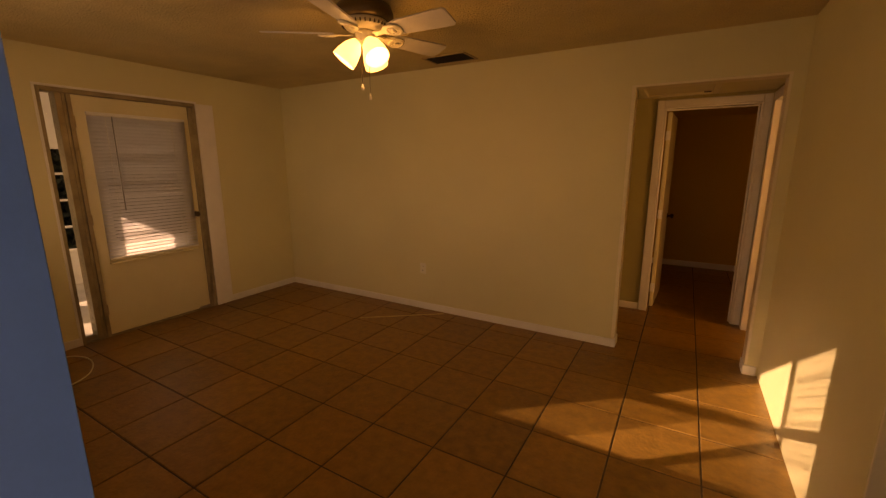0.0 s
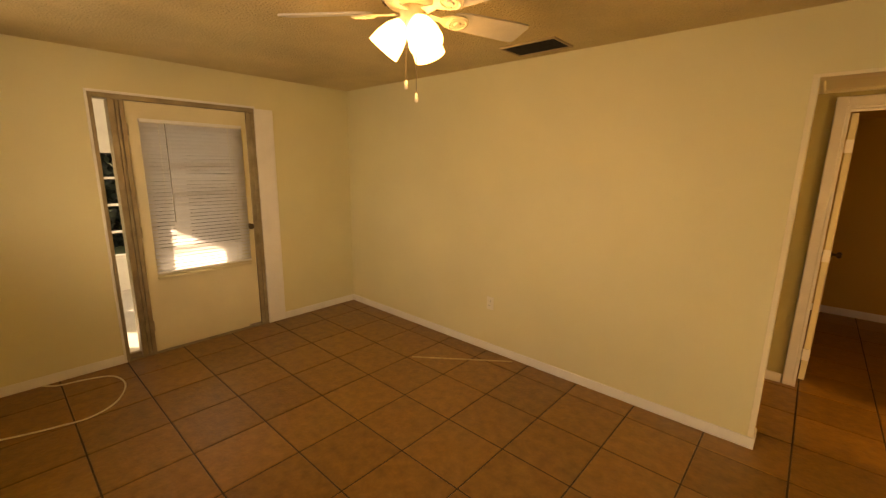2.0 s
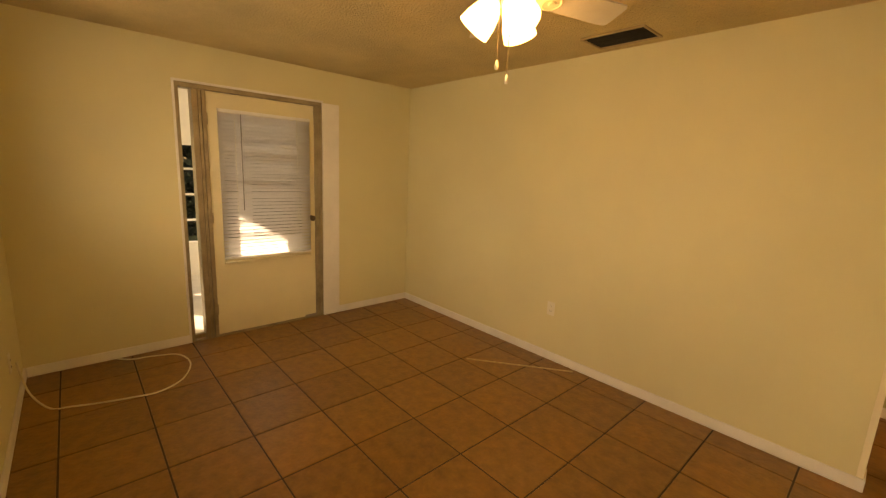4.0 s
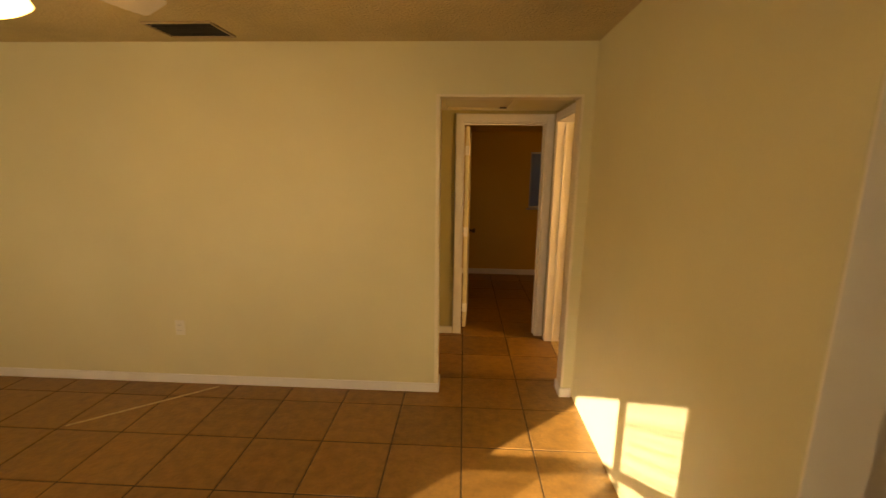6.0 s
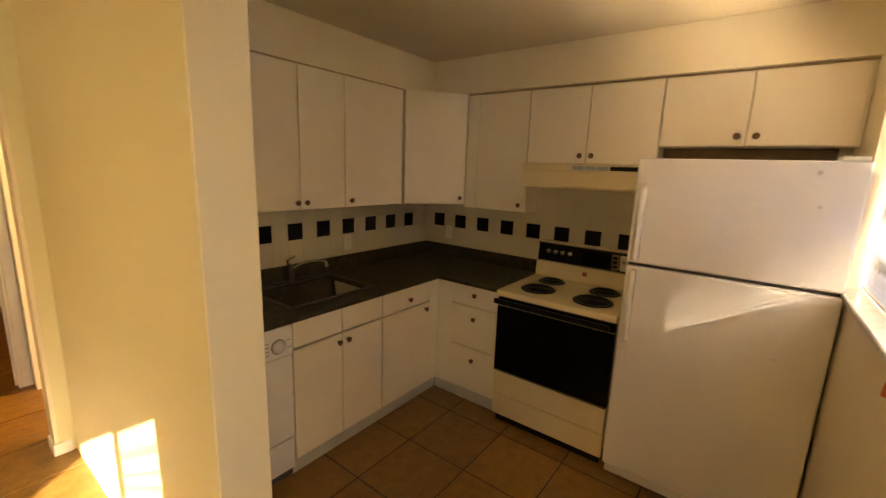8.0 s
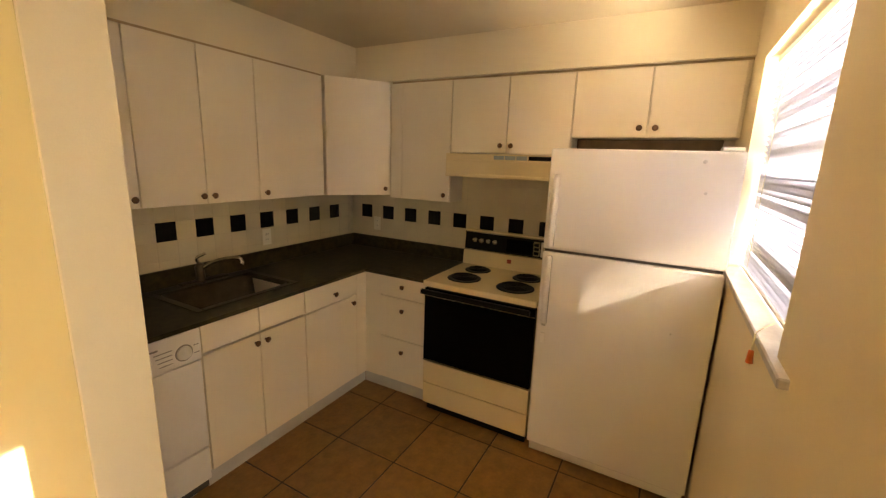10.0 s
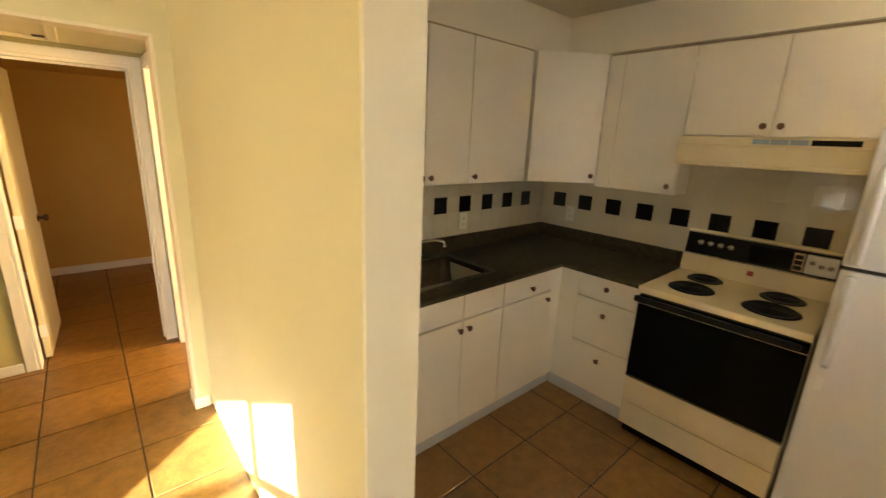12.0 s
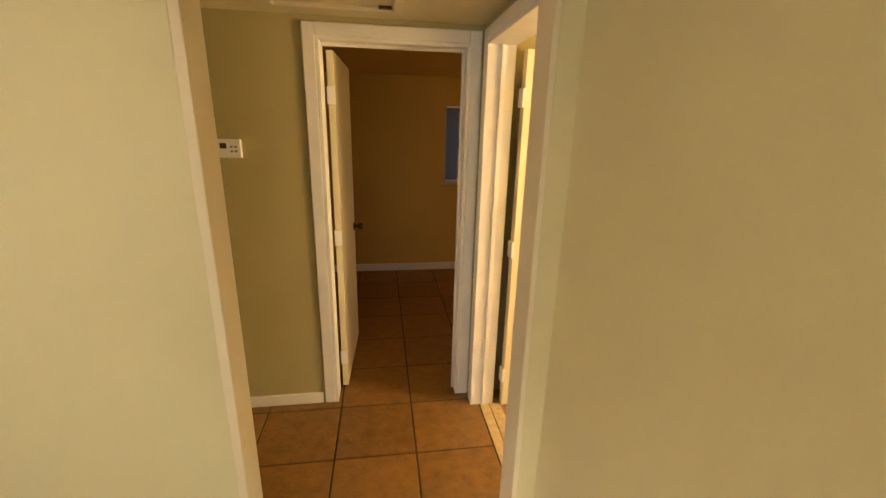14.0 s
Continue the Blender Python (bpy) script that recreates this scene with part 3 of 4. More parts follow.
def door_leaf(name, label, hinge, turn, width=0.70, h=2.0):
    """A flush door whose hinge edge stands at the root; it reaches along its own x."""
    root = thing(name, label, "door", (hinge[0], hinge[1], 0), kind="structure")
    root.rotation_euler = (0, 0, radians(turn))
    part("leaf", boxes((0.0, width, -0.018, 0.018, 0.012, h), bevel=0.002), DOORP, root)
    for z in (0.22, 1.0, 1.78):
        part("hinge", boxes((-0.012, 0.004, -0.022, 0.022, z - 0.045, z + 0.045), bevel=0.002), TRIM, root)
    for s in (-1, 1):
        m = Matrix.Translation((width - 0.06, s * 0.018, 0.92)) @ Matrix.Rotation(radians(-90 * s), 4, "X")
        part("door_knob", turned([(0.03, 0), (0.03, 0.005), (0.012, 0.009), (0.012, 0.03), (0.026, 0.04), (0.028, 0.055), (0.018, 0.066), (0, 0.068)], 18, m), BROWNM, root, "dark round door knob", True)
    return root


door_leaf("door_bedroom", "open cream flush bedroom door swung into the room", (0.535, 5.085), 87.5)
door_leaf("door_side_room", "open cream flush door swung into the side room", (1.485, 4.79), 10.0, 0.68)


# ---- kitchen cabinets ----
def knob(root, at, facing):
    """A small round knob; facing is the way it points."""
    q = Vector(facing).to_track_quat("Z", "Y").to_matrix().to_4x4()
    return keep(part("knob", turned([(0.0, 0.0), (0.007, 0.0), (0.006, 0.012), (0.015, 0.018), (0.0165, 0.023), (0.012, 0.028), (0, 0.029)], 14, Matrix.Translation(at) @ q), KNOB, None, "antique brass knob", True), root)


SINKF, STOVEF = 2.665, 3.178      # door faces of the base units
UF, UE = 3.02, 3.555             # door faces of the wall units
T = 0.018
G = 0.0028


def base_sink_wall(x0, x1, fronts, label, body_top=0.883):
    """A base unit on the sink wall. fronts: (x0, x1, z0, z1, knob place or None, name)."""
    r = thing("base_cabinet", label, "kitchen cabinet", ((x0 + x1) / 2, KN, 0), "base cabinets")
    keep(part("body", boxes((x0, x1, SINKF + T + 0.002, KN - 0.003, 0.105, body_top)), CAB), r)
    keep(part("toe_kick", boxes((x0, x1 if x1 < 3.0 else STOVEF + 0.045, SINKF + 0.045, KN - 0.003, 0.0, 0.104)), TOE), r)
    for a, b, z0, z1, k, n in fronts:
        keep(part(n, boxes((a + G, b - G, SINKF, SINKF + T, z0, z1), bevel=0.0025), CAB), r)
        if k:
            knob(r, (k[0], SINKF, k[1]), (0, -1, 0))
    return r


base_sink_wall(1.99, 2.615, [(1.99, 2.302, 0.742, 0.882, None, "false_front"), (2.302, 2.615, 0.742, 0.882, None, "false_front"), (1.99, 2.302, 0.112, 0.730, (2.272, 0.688), "door"), (2.302, 2.615, 0.112, 0.730, (2.335, 0.688), "door")], "white laminate sink base cabinet with two doors", 0.725)
base_sink_wall(2.615, 3.10, [(2.615, 3.08, 0.742, 0.882, (2.86, 0.797), "drawer"), (2.615, 3.08, 0.112, 0.730, (3.03, 0.688), "door")], "white laminate base cabinet with drawer and door")

r = thing("base_cabinet", "white laminate three-drawer base cabinet beside the stove", "kitchen cabinet", (KE, 2.4, 0), "base cabinets")
keep(part("body", boxes((STOVEF + T + 0.002, KE - 0.003, 2.155, 2.685, 0.105, 0.883)), CAB), r)
keep(part("toe_kick", boxes((STOVEF + 0.045, KE - 0.003, 2.155, 2.705, 0.0, 0.104)), TOE), r)
keep(part("filler", boxes((STOVEF + 0.004, STOVEF + T, 2.535, 2.67, 0.106, 0.881), (3.082, STOVEF + T, SINKF + 0.004, SINKF + T, 0.106, 0.881), bevel=0.001), CAB), r)
for z0, z1, zk in ((0.742, 0.882, 0.82), (0.437, 0.730, 0.65), (0.112, 0.427, 0.345)):
    keep(part("drawer", boxes((STOVEF, STOVEF + T, 2.158, 2.533, z0, z1), bevel=0.0025), CAB), r)
    knob(r, (STOVEF, 2.343, zk), (-1, 0, 0))

# worktop with a cut-out for the sink, and its upstand
SX0, SX1, SY0, SY1 = 2.055, 2.65, 2.775, 3.225
top = thing("worktop", "dark olive-green laminate worktop with upstand", "worktop", (2.6, KN, 0.87))
Z0, Z1 = 0.886, 0.905
keep(part("top", slab((1.470, SX0, SX1, 3.162, KE - 0.002), (2.153, 2.656, SY0, SY1, KN - 0.002), lambda x, y: (y > 2.656 or x > 3.162) and not (SX0 < x < SX1 and SY0 < y < SY1), Z0, Z1), COUNTER), top)
keep(part("nosing", boxes((1.470, 3.151, 2.645, 2.657, Z0 - 0.001, Z1 + 0.001), (3.151, 3.163, 2.153, 2.657, Z0 - 0.001, Z1 + 0.001), bevel=0.004, seg=2), COUNTER), top)
keep(part("upstand", boxes((1.470, KE - 0.022, KN - 0.022, KN - 0.002, Z1 + 0.0005, 1.008), (KE - 0.022, KE - 0.002, 2.153, KN - 0.002, Z1 + 0.0005, 1.008), bevel=0.003), COUNTER), top)

sink = thing("kitchen_sink", "stainless steel single-bowl sink set in the worktop", "sink", ((SX0 + SX1) / 2, 3.0, 0.90))
ri = 0.022
keep(part("rim", boxes((SX0 - 0.015, SX0 + ri, SY0 - 0.015, SY1 + 0.035, 0.9055, 0.912), (SX1 - ri, SX1 + 0.015, SY0 - 0.015, SY1 + 0.035, 0.9055, 0.912), (SX0 + ri, SX1 - ri, SY0 - 0.015, SY0 + ri, 0.9055, 0.912), (SX0 + ri, SX1 - ri, SY1 - 0.05, SY1 + 0.035, 0.9055, 0.912), bevel=0.002), STEEL), sink)
bowl = bmesh.new()
def ring(inset, z, n=6, rad=0.06):
    xs, ys = (SX0 + ri + inset, SX1 - ri - inset), (SY0 + ri + inset, SY1 - 0.05 - inset)
    out = []
    for cx, cy, a0 in ((xs[1] - rad, ys[1] - rad, 0), (xs[0] + rad, ys[1] - rad, 90), (xs[0] + rad, ys[0] + rad, 180), (xs[1] - rad, ys[0] + rad, 270)):
        for k in range(n + 1):
            a = radians(a0 + 90 * k / n)
            out.append(bowl.verts.new((cx + rad * math.cos(a), cy + rad * math.sin(a), z)))
    return out
rr = [ring(-0.004, 0.910), ring(0.006, 0.896), ring(0.012, 0.76), ring(0.04, 0.737), ring(0.12, 0.735)]
for lo, hi in zip(rr, rr[1:]):
    for k in range(len(lo)):
        bowl.faces.new((lo[k], lo[(k + 1) % len(lo)], hi[(k + 1) % len(lo)], hi[k]))
bowl.faces.new(rr[-1])
bmesh.ops.recalc_face_normals(bowl, faces=bowl.faces[:])
bmesh.ops.solidify(bowl, geom=bowl.faces[:], thickness=0.001)
keep(part("bowl", bowl, BOWL, None, "", True), sink)
keep(part("drain", turned([(0, 0.737), (0.03, 0.737), (0.042, 0.7405), (0.045, 0.737)], 20, Matrix.Translation((2.345, 3.0, 0))), CHROME, None, "", True), sink)

fau = thing("faucet", "low chrome single-lever kitchen faucet", "faucet", (2.34, 3.225, 0.912))
keep(part("base_plate", boxes((2.22, 2.50, 3.20, 3.252, 0.912, 0.924), bevel=0.005, seg=2), STEEL), fau)
keep(part("body", turned([(0.027, 0.924), (0.024, 0.962), (0.028, 1.0), (0.02, 1.022), (0, 1.026)], 18, Matrix.Translation((2.34, 3.225, 0))), STEEL, None, "", True), fau)
keep(part("spout", tube("spout", [(2.34, 3.215, 0.985), (2.38, 3.185, 1.02), (2.44, 3.13, 1.045), (2.495, 3.08, 1.045), (2.505, 3.07, 1.02)], 0.012, CHROME), CHROME, None, "", True), fau)
keep(part("aerator", turned([(0.0, 0.0), (0.013, 0.0), (0.014, 0.02), (0, 0.021)], 14, Matrix.Translation((2.506, 3.069, 1.004))), CHROME, None, "", True), fau)
keep(part("lever", tube("lever", [(2.34, 3.225, 1.022), (2.325, 3.228, 1.055), (2.365, 3.20, 1.082)], 0.008, CHROME), CHROME, None, "", True), fau)

# ---- dishwasher ----
dw = thing("dishwasher", "white built-in dishwasher with dial panel", "dishwasher", (1.72, 3.0, 0))
keep(part("body", boxes((1.471, 1.982, SINKF + 0.03, KN - 0.004, 0.02, 0.862)), GASKET), dw)
panel = keep(part("control_panel", boxes((1.471, 1.983, SINKF - 0.012, SINKF + 0.03, 0.727, 0.880), bevel=0.004), WHITEPL, None, "white control panel"), dw)
keep(part("vent_slot", boxes((1.52, 1.80, SINKF - 0.0145, SINKF - 0.0125, 0.835, 0.842)), GREYT), dw)
keep(part("door", boxes((1.471, 1.983, SINKF - 0.002, SINKF + 0.028, 0.262, 0.718), bevel=0.003), WHITEPL), dw)
keep(part("lower_panel", boxes((1.471, 1.983, SINKF + 0.002, SINKF + 0.03, 0.075, 0.250), bevel=0.003), WHITEPL), dw)
keep(part("foot_rail", boxes((1.471, 1.93, SINKF + 0.05, SINKF + 0.07, 0.0, 0.074)), TOE), dw)
keep(part("dial", turned([(0.0, 0), (0.032, 0), (0.030, 0.012), (0.016, 0.014), (0.015, 0.026), (0, 0.027)], 24, Matrix.Translation((1.905, SINKF - 0.012, 0.787)) @ Matrix.Rotation(radians(90), 4, "X")), WHITEPL, None, "", True), dw)
keep(part("dial_ring", turned([(0.038, 0), (0.038, 0.003), (0.033, 0.003), (0.033, 0)], 28, Matrix.Translation((1.905, SINKF - 0.012, 0.787)) @ Matrix.Rotation(radians(90), 4, "X")), GREYT), dw)
for z in (0.768, 0.806):
    keep(part("mark", boxes((1.948, 1.972, SINKF - 0.0145, SINKF - 0.0125, z, z + 0.003)), GREYT), dw)
for k in range(4):
    keep(part("mark", boxes((1.80 - 0.006 * k, 1.855, SINKF - 0.0145, SINKF - 0.0125, 0.757 + 0.02 * k, 0.760 + 0.02 * k)), GREYT), dw)

# ---- wall cabinets ----
UZ0, UZ1 = 1.392, 2.20


def upper_sink_wall(x0, x1, doors, label):
    r = thing("wall_cabinet", label, "kitchen cabinet", ((x0 + x1) / 2, KN, UZ0), "wall cabinets")
    keep(part("body", boxes((x0, x1, UF + T + 0.002, KN - 0.003, UZ0, UZ1)), CAB), r)
    for a, b, kx in doors:
        keep(part("door", boxes((a + G, b - G, UF, UF + T, UZ0 + 0.002, UZ1 - 0.004), bevel=0.0025), CAB), r)
        if kx:
            knob(r, (kx, UF, UZ0 + 0.045), (0, -1, 0))
    return r


upper_sink_wall(1.471, 1.975, [(1.471, 1.66, None), (1.66, 1.975, 1.945)], "white laminate wall cabinet beside the partition")
upper_sink_wall(1.975, 2.625, [(1.975, 2.299, 2.27), (2.299, 2.625, 2.33)], "white laminate two-door wall cabinet above the sink")
upper_sink_wall(2.625, 3.172, [(2.625, 3.112, 2.665)], "white laminate single-door wall cabinet")
# brown strip; the shadow line under the soffit is put into its colour
fixed("trim_soffit_shade", boxes((1.471, 3.172, UF + 0.022, UF + 0.04, 2.2, 2.212), (UE + 0.022, UE + 0.04, SK, 2.735, 2.2, 2.212)), CABE, "brown strip that also paints the shadow line under the soffit", "trim")

# diagonal corner cabinet
r = thing("wall_cabinet", "white laminate diagonal corner wall cabinet", "kitchen cabinet", (3.5, 3.1, UZ0), "wall cabinets")
ca, cb = Vector((3.178, UF, 0)), Vector((UE, 2.737, 0))
n_in = Vector((-(cb - ca).y, (cb - ca).x, 0)).normalized() * -1
if n_in.y < 0:
    n_in = -n_in
pa, pb = ca + n_in * 0.02, cb + n_in * 0.02
keep(part("body", prism([(pa.x, pa.y), (pb.x, pb.y), (KE - 0.003, 2.737), (KE - 0.003, KN - 0.003), (3.175, KN - 0.003)], UZ0, UZ1 + 0.01), CAB), r)
d = (cb - ca).normalized()
e0, e1 = ca + d * 0.003, cb - d * 0.003
keep(part("door", prism([(e0.x, e0.y), (e1.x, e1.y), (e1.x + n_in.x * T, e1.y + n_in.y * T), (e0.x + n_in.x * T, e0.y + n_in.y * T)], UZ0 + 0.002, UZ1 + 0.008), CAB), r)
kp = cb - d * 0.04
knob(r, (kp.x, kp.y, UZ0 + 0.05), -n_in)


def upper_east(y0, y1, z0, doors, label, filler=None):
    r = thing("wall_cabinet", label, "kitchen cabinet", (KE, (y0 + y1) / 2, z0), "wall cabinets")
    keep(part("body", boxes((UE + T + 0.002, KE - 0.003, y0, y1, z0, UZ1)), CAB), r)
    for a, b, ky in doors:
        keep(part("door", boxes((UE, UE + T, a + G, b - G, z0 + 0.002, UZ1 - 0.004), bevel=0.0025), CAB), r)
        if ky:
            knob(r, (UE, ky, z0 + 0.05), (-1, 0, 0))
    if filler:
        keep(part("filler", boxes((UE + 0.004, UE + T, filler[0], filler[1], z0, UZ1 - 0.004), bevel=0.001), CAB), r)
    return r


upper_east(2.223, 2.735, 1.374, [(2.223, 2.63, 2.258)], "white laminate wall cabinet beside the range hood", (2.632, 2.734))
upper_east(1.412, 2.220, 1.722, [(1.817, 2.220, 1.853), (1.412, 1.817, 1.78)], "white laminate two-door wall cabinet above the range hood")
upper_east(0.578, 1.409, 1.828, [(1.007, 1.409, 1.047), (0.592, 1.007, 0.967)], "white laminate two-door wall cabinet above the refrigerator")
# dark block added for the shade in the gap above the refrigerator
fixed("trim_cabinet_shade", boxes((3.74, 3.78, 0.63, 1.41, 1.70, 1.835)), BROWNM, "dark block that paints the shade above the refrigerator", "trim")

# ---- range hood ----
hood = thing("range_hood", "almond enamel range hood under the wall cabinet", "range hood", (3.6, 1.82, 1.565))
HX = 3.49
keep(part("shell", prism([(HX, 1.585), (HX, 1.717), (KE - 0.004, 1.717), (KE - 0.004, 1.60), (HX + 0.03, 1.565), (HX + 0.004, 1.565)], 1.415, 2.218, "y"), ALMOND), hood)
keep(part("front_lip", boxes((HX - 0.008, HX + 0.004, 1.415, 2.218, 1.563, 1.586), bevel=0.004, seg=2), ALMOND), hood)
keep(part("edge_bead", boxes((HX - 0.005, HX + 0.002, 1.415, 2.218, 1.668, 1.677), bevel=0.002), ALMOND), hood)
keep(part("grease_filter", boxes((HX + 0.05, KE - 0.05, 1.50, 2.13, 1.578, 1.584)), TOE, None, "grey mesh grease filter"), hood)
for k in range(3):
    keep(part("vent_strip", boxes((HX - 0.003, HX + 0.001, 1.80 - 0.075 * k, 1.87 - 0.075 * k, 1.683, 1.708)), BLUEF), hood)
keep(part("switch_plate", boxes((HX - 0.003, HX + 0.001, 1.47, 1.64, 1.683, 1.708)), BLACKP), hood)

# ---- electric range ----
RY0, RY1, RX = 1.412, 2.145, 3.117
rg = thing("electric_range", "almond electric coil range with black oven door", "stove", (3.46, 1.785, 0))
keep(part("body", boxes((RX + 0.045, KE - 0.05, RY0 + 0.003, RY1 - 0.003, 0.105, 0.89)), ALMOND), rg)
keep(part("cooktop", boxes((RX - 0.012, KE - 0.09, RY0, RY1, 0.885, 0.922), bevel=0.009, seg=3), ALMOND), rg)
od = keep(part("oven_door", boxes((RX, RX + 0.045, RY0 + 0.006, RY1 - 0.006, 0.372, 0.872), bevel=0.005), BLACK, None, "black glass oven door"), rg)
for z0, z1 in ((0.377, 0.386), (0.822, 0.828)):
    keep(part("door_trim", boxes((RX - 0.004, RX + 0.005, RY0 + 0.006, RY1 - 0.006, z0, z1), bevel=0.0015), CHROME), rg)
keep(part("door_handle", boxes((RX - 0.035, RX - 0.012, RY0 + 0.03, RY1 + 0.004, 0.838, 0.868), (RX - 0.013, RX + 0.002, RY0 + 0.06, RY0 + 0.09, 0.842, 0.864), (RX - 0.013, RX + 0.002, RY1 - 0.09, RY1 - 0.06, 0.842, 0.864), bevel=0.004, seg=2), BLACKP), rg)
keep(part("drawer", boxes((RX + 0.006, RX + 0.045, RY0 + 0.006, RY1 - 0.006, 0.214, 0.366), bevel=0.006, seg=2), ALMOND), rg)
keep(part("kick_panel", boxes((RX + 0.010, RX + 0.045, RY0 + 0.006, RY1 - 0.006, 0.062, 0.209), bevel=0.003), ALMOND), rg)
# black block added for the shade in the space under the range
keep(part("toe_gap_shade", boxes((RX + 0.046, KE - 0.06, RY0 + 0.02, RY1 - 0.02, 0.0, 0.104)), BLACKP), rg)
keep(part("backguard", prism([(KE - 0.10, 0.92), (KE - 0.075, 1.165), (KE - 0.06, 1.175), (KE - 0.02, 1.175), (KE - 0.02, 0.92)], RY0, RY1, "y"), ALMOND), rg)
keep(part("control_panel", prism([(KE - 0.094, 1.035), (KE - 0.0815, 1.158), (KE - 0.07, 1.158), (KE - 0.08, 1.035)], RY0 + 0.008, RY1 - 0.008, "y"), BLACKP, None, "black control panel"), rg)
for x0, x1, z0, z1 in ((0.098, 0.085, 1.028, 1.036), (0.085, 0.07, 1.158, 1.166)):
    keep(part("panel_trim", boxes((KE - x0, KE - x1, RY0 + 0.004, RY1 - 0.004, z0, z1), bevel=0.002), CHROME), rg)
for k in range(4):
    y = RY1 - 0.085 - 0.052 * k
    q = Vector((-1, 0, 0.1)).to_track_quat("Z", "Y").to_matrix().to_4x4()
    keep(part("control_knob", turned([(0.019, 0), (0.019, 0.004), (0.014, 0.006), (0.012, 0.024), (0, 0.025)], 18, Matrix.Translation((KE - 0.088, y, 1.105)) @ q), CHROME, None, "chrome-capped control knob", True), rg)
keep(part("clock", boxes((KE - 0.0945, KE - 0.084, RY0 + 0.215, RY0 + 0.40, 1.048, 1.142), bevel=0.003), BLACK), rg)
dial_plate = keep(part("dial_plate", boxes((KE - 0.0965, KE - 0.084, RY0 + 0.03, RY0 + 0.155, 1.045, 1.146), bevel=0.003), SILVER, None, "silver dial plate in a chrome frame"), rg)
for k in range(3):
    m = Matrix.Translation((KE - 0.0965, RY0 + 0.055 + 0.037 * k, 1.094 + (0.012 if k == 2 else 0.0))) @ Vector((-1, 0, 0.05)).to_track_quat("Z", "Y").to_matrix().to_4x4()
    kn = part("plate_knob", turned([(0.013, 0), (0.012, 0.004), (0.0085, 0.006), (0.007, 0.018), (0, 0.019)], 16, m), CHROME, None, "", True)
    kn.parent = dial_plate
    kn.matrix_parent_inverse = Matrix()
bb = keep(part("button_block", boxes((KE - 0.0955, KE - 0.084, RY0 + 0.162, RY0 + 0.208, 1.045, 1.146), bevel=0.002), CHROME), rg)
for k in range(3):
    kb = part("push_button", boxes((KE - 0.0985, KE - 0.0952, RY0 + 0.168, RY0 + 0.202, 1.055 + 0.029 * k, 1.077 + 0.029 * k), bevel=0.002), BLACKP)
    kb.parent = bb
keep(part("badge", boxes((KE - 0.1, KE - 0.092, 1.77, 1.80, 0.968, 0.995), bevel=0.001), RED), rg)
for bx_, by_, br in ((3.30, 1.95, 0.098), (3.54, 1.96, 0.078), (3.29, 1.60, 0.105), (3.53, 1.60, 0.085)):
    bn = keep(part("burner", turned([(br, 0.9215), (br + 0.012, 0.9225), (br + 0.010, 0.9265), (br - 0.004, 0.924), (0.02, 0.9222), (0, 0.9222)], 28, Matrix.Translation((bx_, by_, 0))), BLACKP, None, "dark drip pan", True), rg)
    pts = []
    for k in range(64):
        a = k * 0.42
        rad = 0.018 + (br - 0.026) * k / 63
        pts.append((bx_ + rad * math.cos(a), by_ + rad * math.sin(a), 0.932))
    co_ = part("coil", tube("coil", pts, 0.0042, COIL), COIL, None, "", True)
    co_.parent = bn

# ---- refrigerator ----
FX, FY0, FY1 = 3.09, 0.588, 1.40
fr = thing("refrigerator", "white top-freezer refrigerator with two long handles", "refrigerator", (3.44, 1.01, 0))
keep(part("cabinet", boxes((FX + 0.075, KE - 0.03, FY0 + 0.004, FY1 - 0.004, 0.03, 1.735), bevel=0.006), FRIDGE), fr)
fz = keep(part("freezer_door", boxes((FX, FX + 0.068, FY0, FY1, 1.231, 1.746), bevel=0.012, seg=3), FRIDGE), fr)
fd = keep(part("fridge_door", boxes((FX, FX + 0.068, FY0, FY1, 0.075, 1.215), bevel=0.012, seg=3), FRIDGE), fr)
keep(part("gasket", boxes((FX + 0.022, FX + 0.076, FY0 + 0.006, FY1 - 0.006, 0.08, 1.738)), GASKET), fr)
keep(part("kick_grille", boxes((FX + 0.03, FX + 0.06, FY0 + 0.01, FY1 - 0.01, 0.012, 0.066), bevel=0.003), WHITEPL), fr)
hy = FY1 - 0.040
for dn, pz in ((fz, [(FX + 0.002, 1.625), (FX - 0.016, 1.59), (FX - 0.034, 1.46), (FX - 0.044, 1.262), (FX - 0.036, 1.246), (FX + 0.002, 1.246)]), (fd, [(FX + 0.002, 1.20), (FX - 0.036, 1.20), (FX - 0.044, 1.184), (FX - 0.034, 0.96), (FX - 0.016, 0.83), (FX + 0.002, 0.80)])):
    bm = prism(pz, hy - 0.016, hy + 0.016, "y")
    bmesh.ops.bevel(bm, geom=bm.edges[:], offset=0.005, segments=2, affect="EDGES")
    h = part("handle", bm, FRIDGE, None, "moulded white door handle", True)
    h.parent = dn
keep(part("hinge_cover", boxes((FX + 0.02, FX + 0.12, FY0 + 0.01, FY0 + 0.09, 1.746, 1.765), bevel=0.006, seg=2), WHITEPL), fr)
for (y, z, r_) in ((0.735, 1.70, 0.009), (0.715, 1.565, 0.007), (0.76, 0.90, 0.005)):
    keep(part("badge", turned([(r_, 0), (r_ * 0.8, 0.002), (0, 0.0025)], 14, Matrix.Translation((FX, y, z)) @ Matrix.Rotation(radians(-90), 4, "Y")), TOE, None, "", True), fr)
keep(part("latch_tag", boxes((FX - 0.004, FX + 0.001, hy - 0.012, hy + 0.012, 0.705, 0.765), bevel=0.002), WHITEPL), fr)


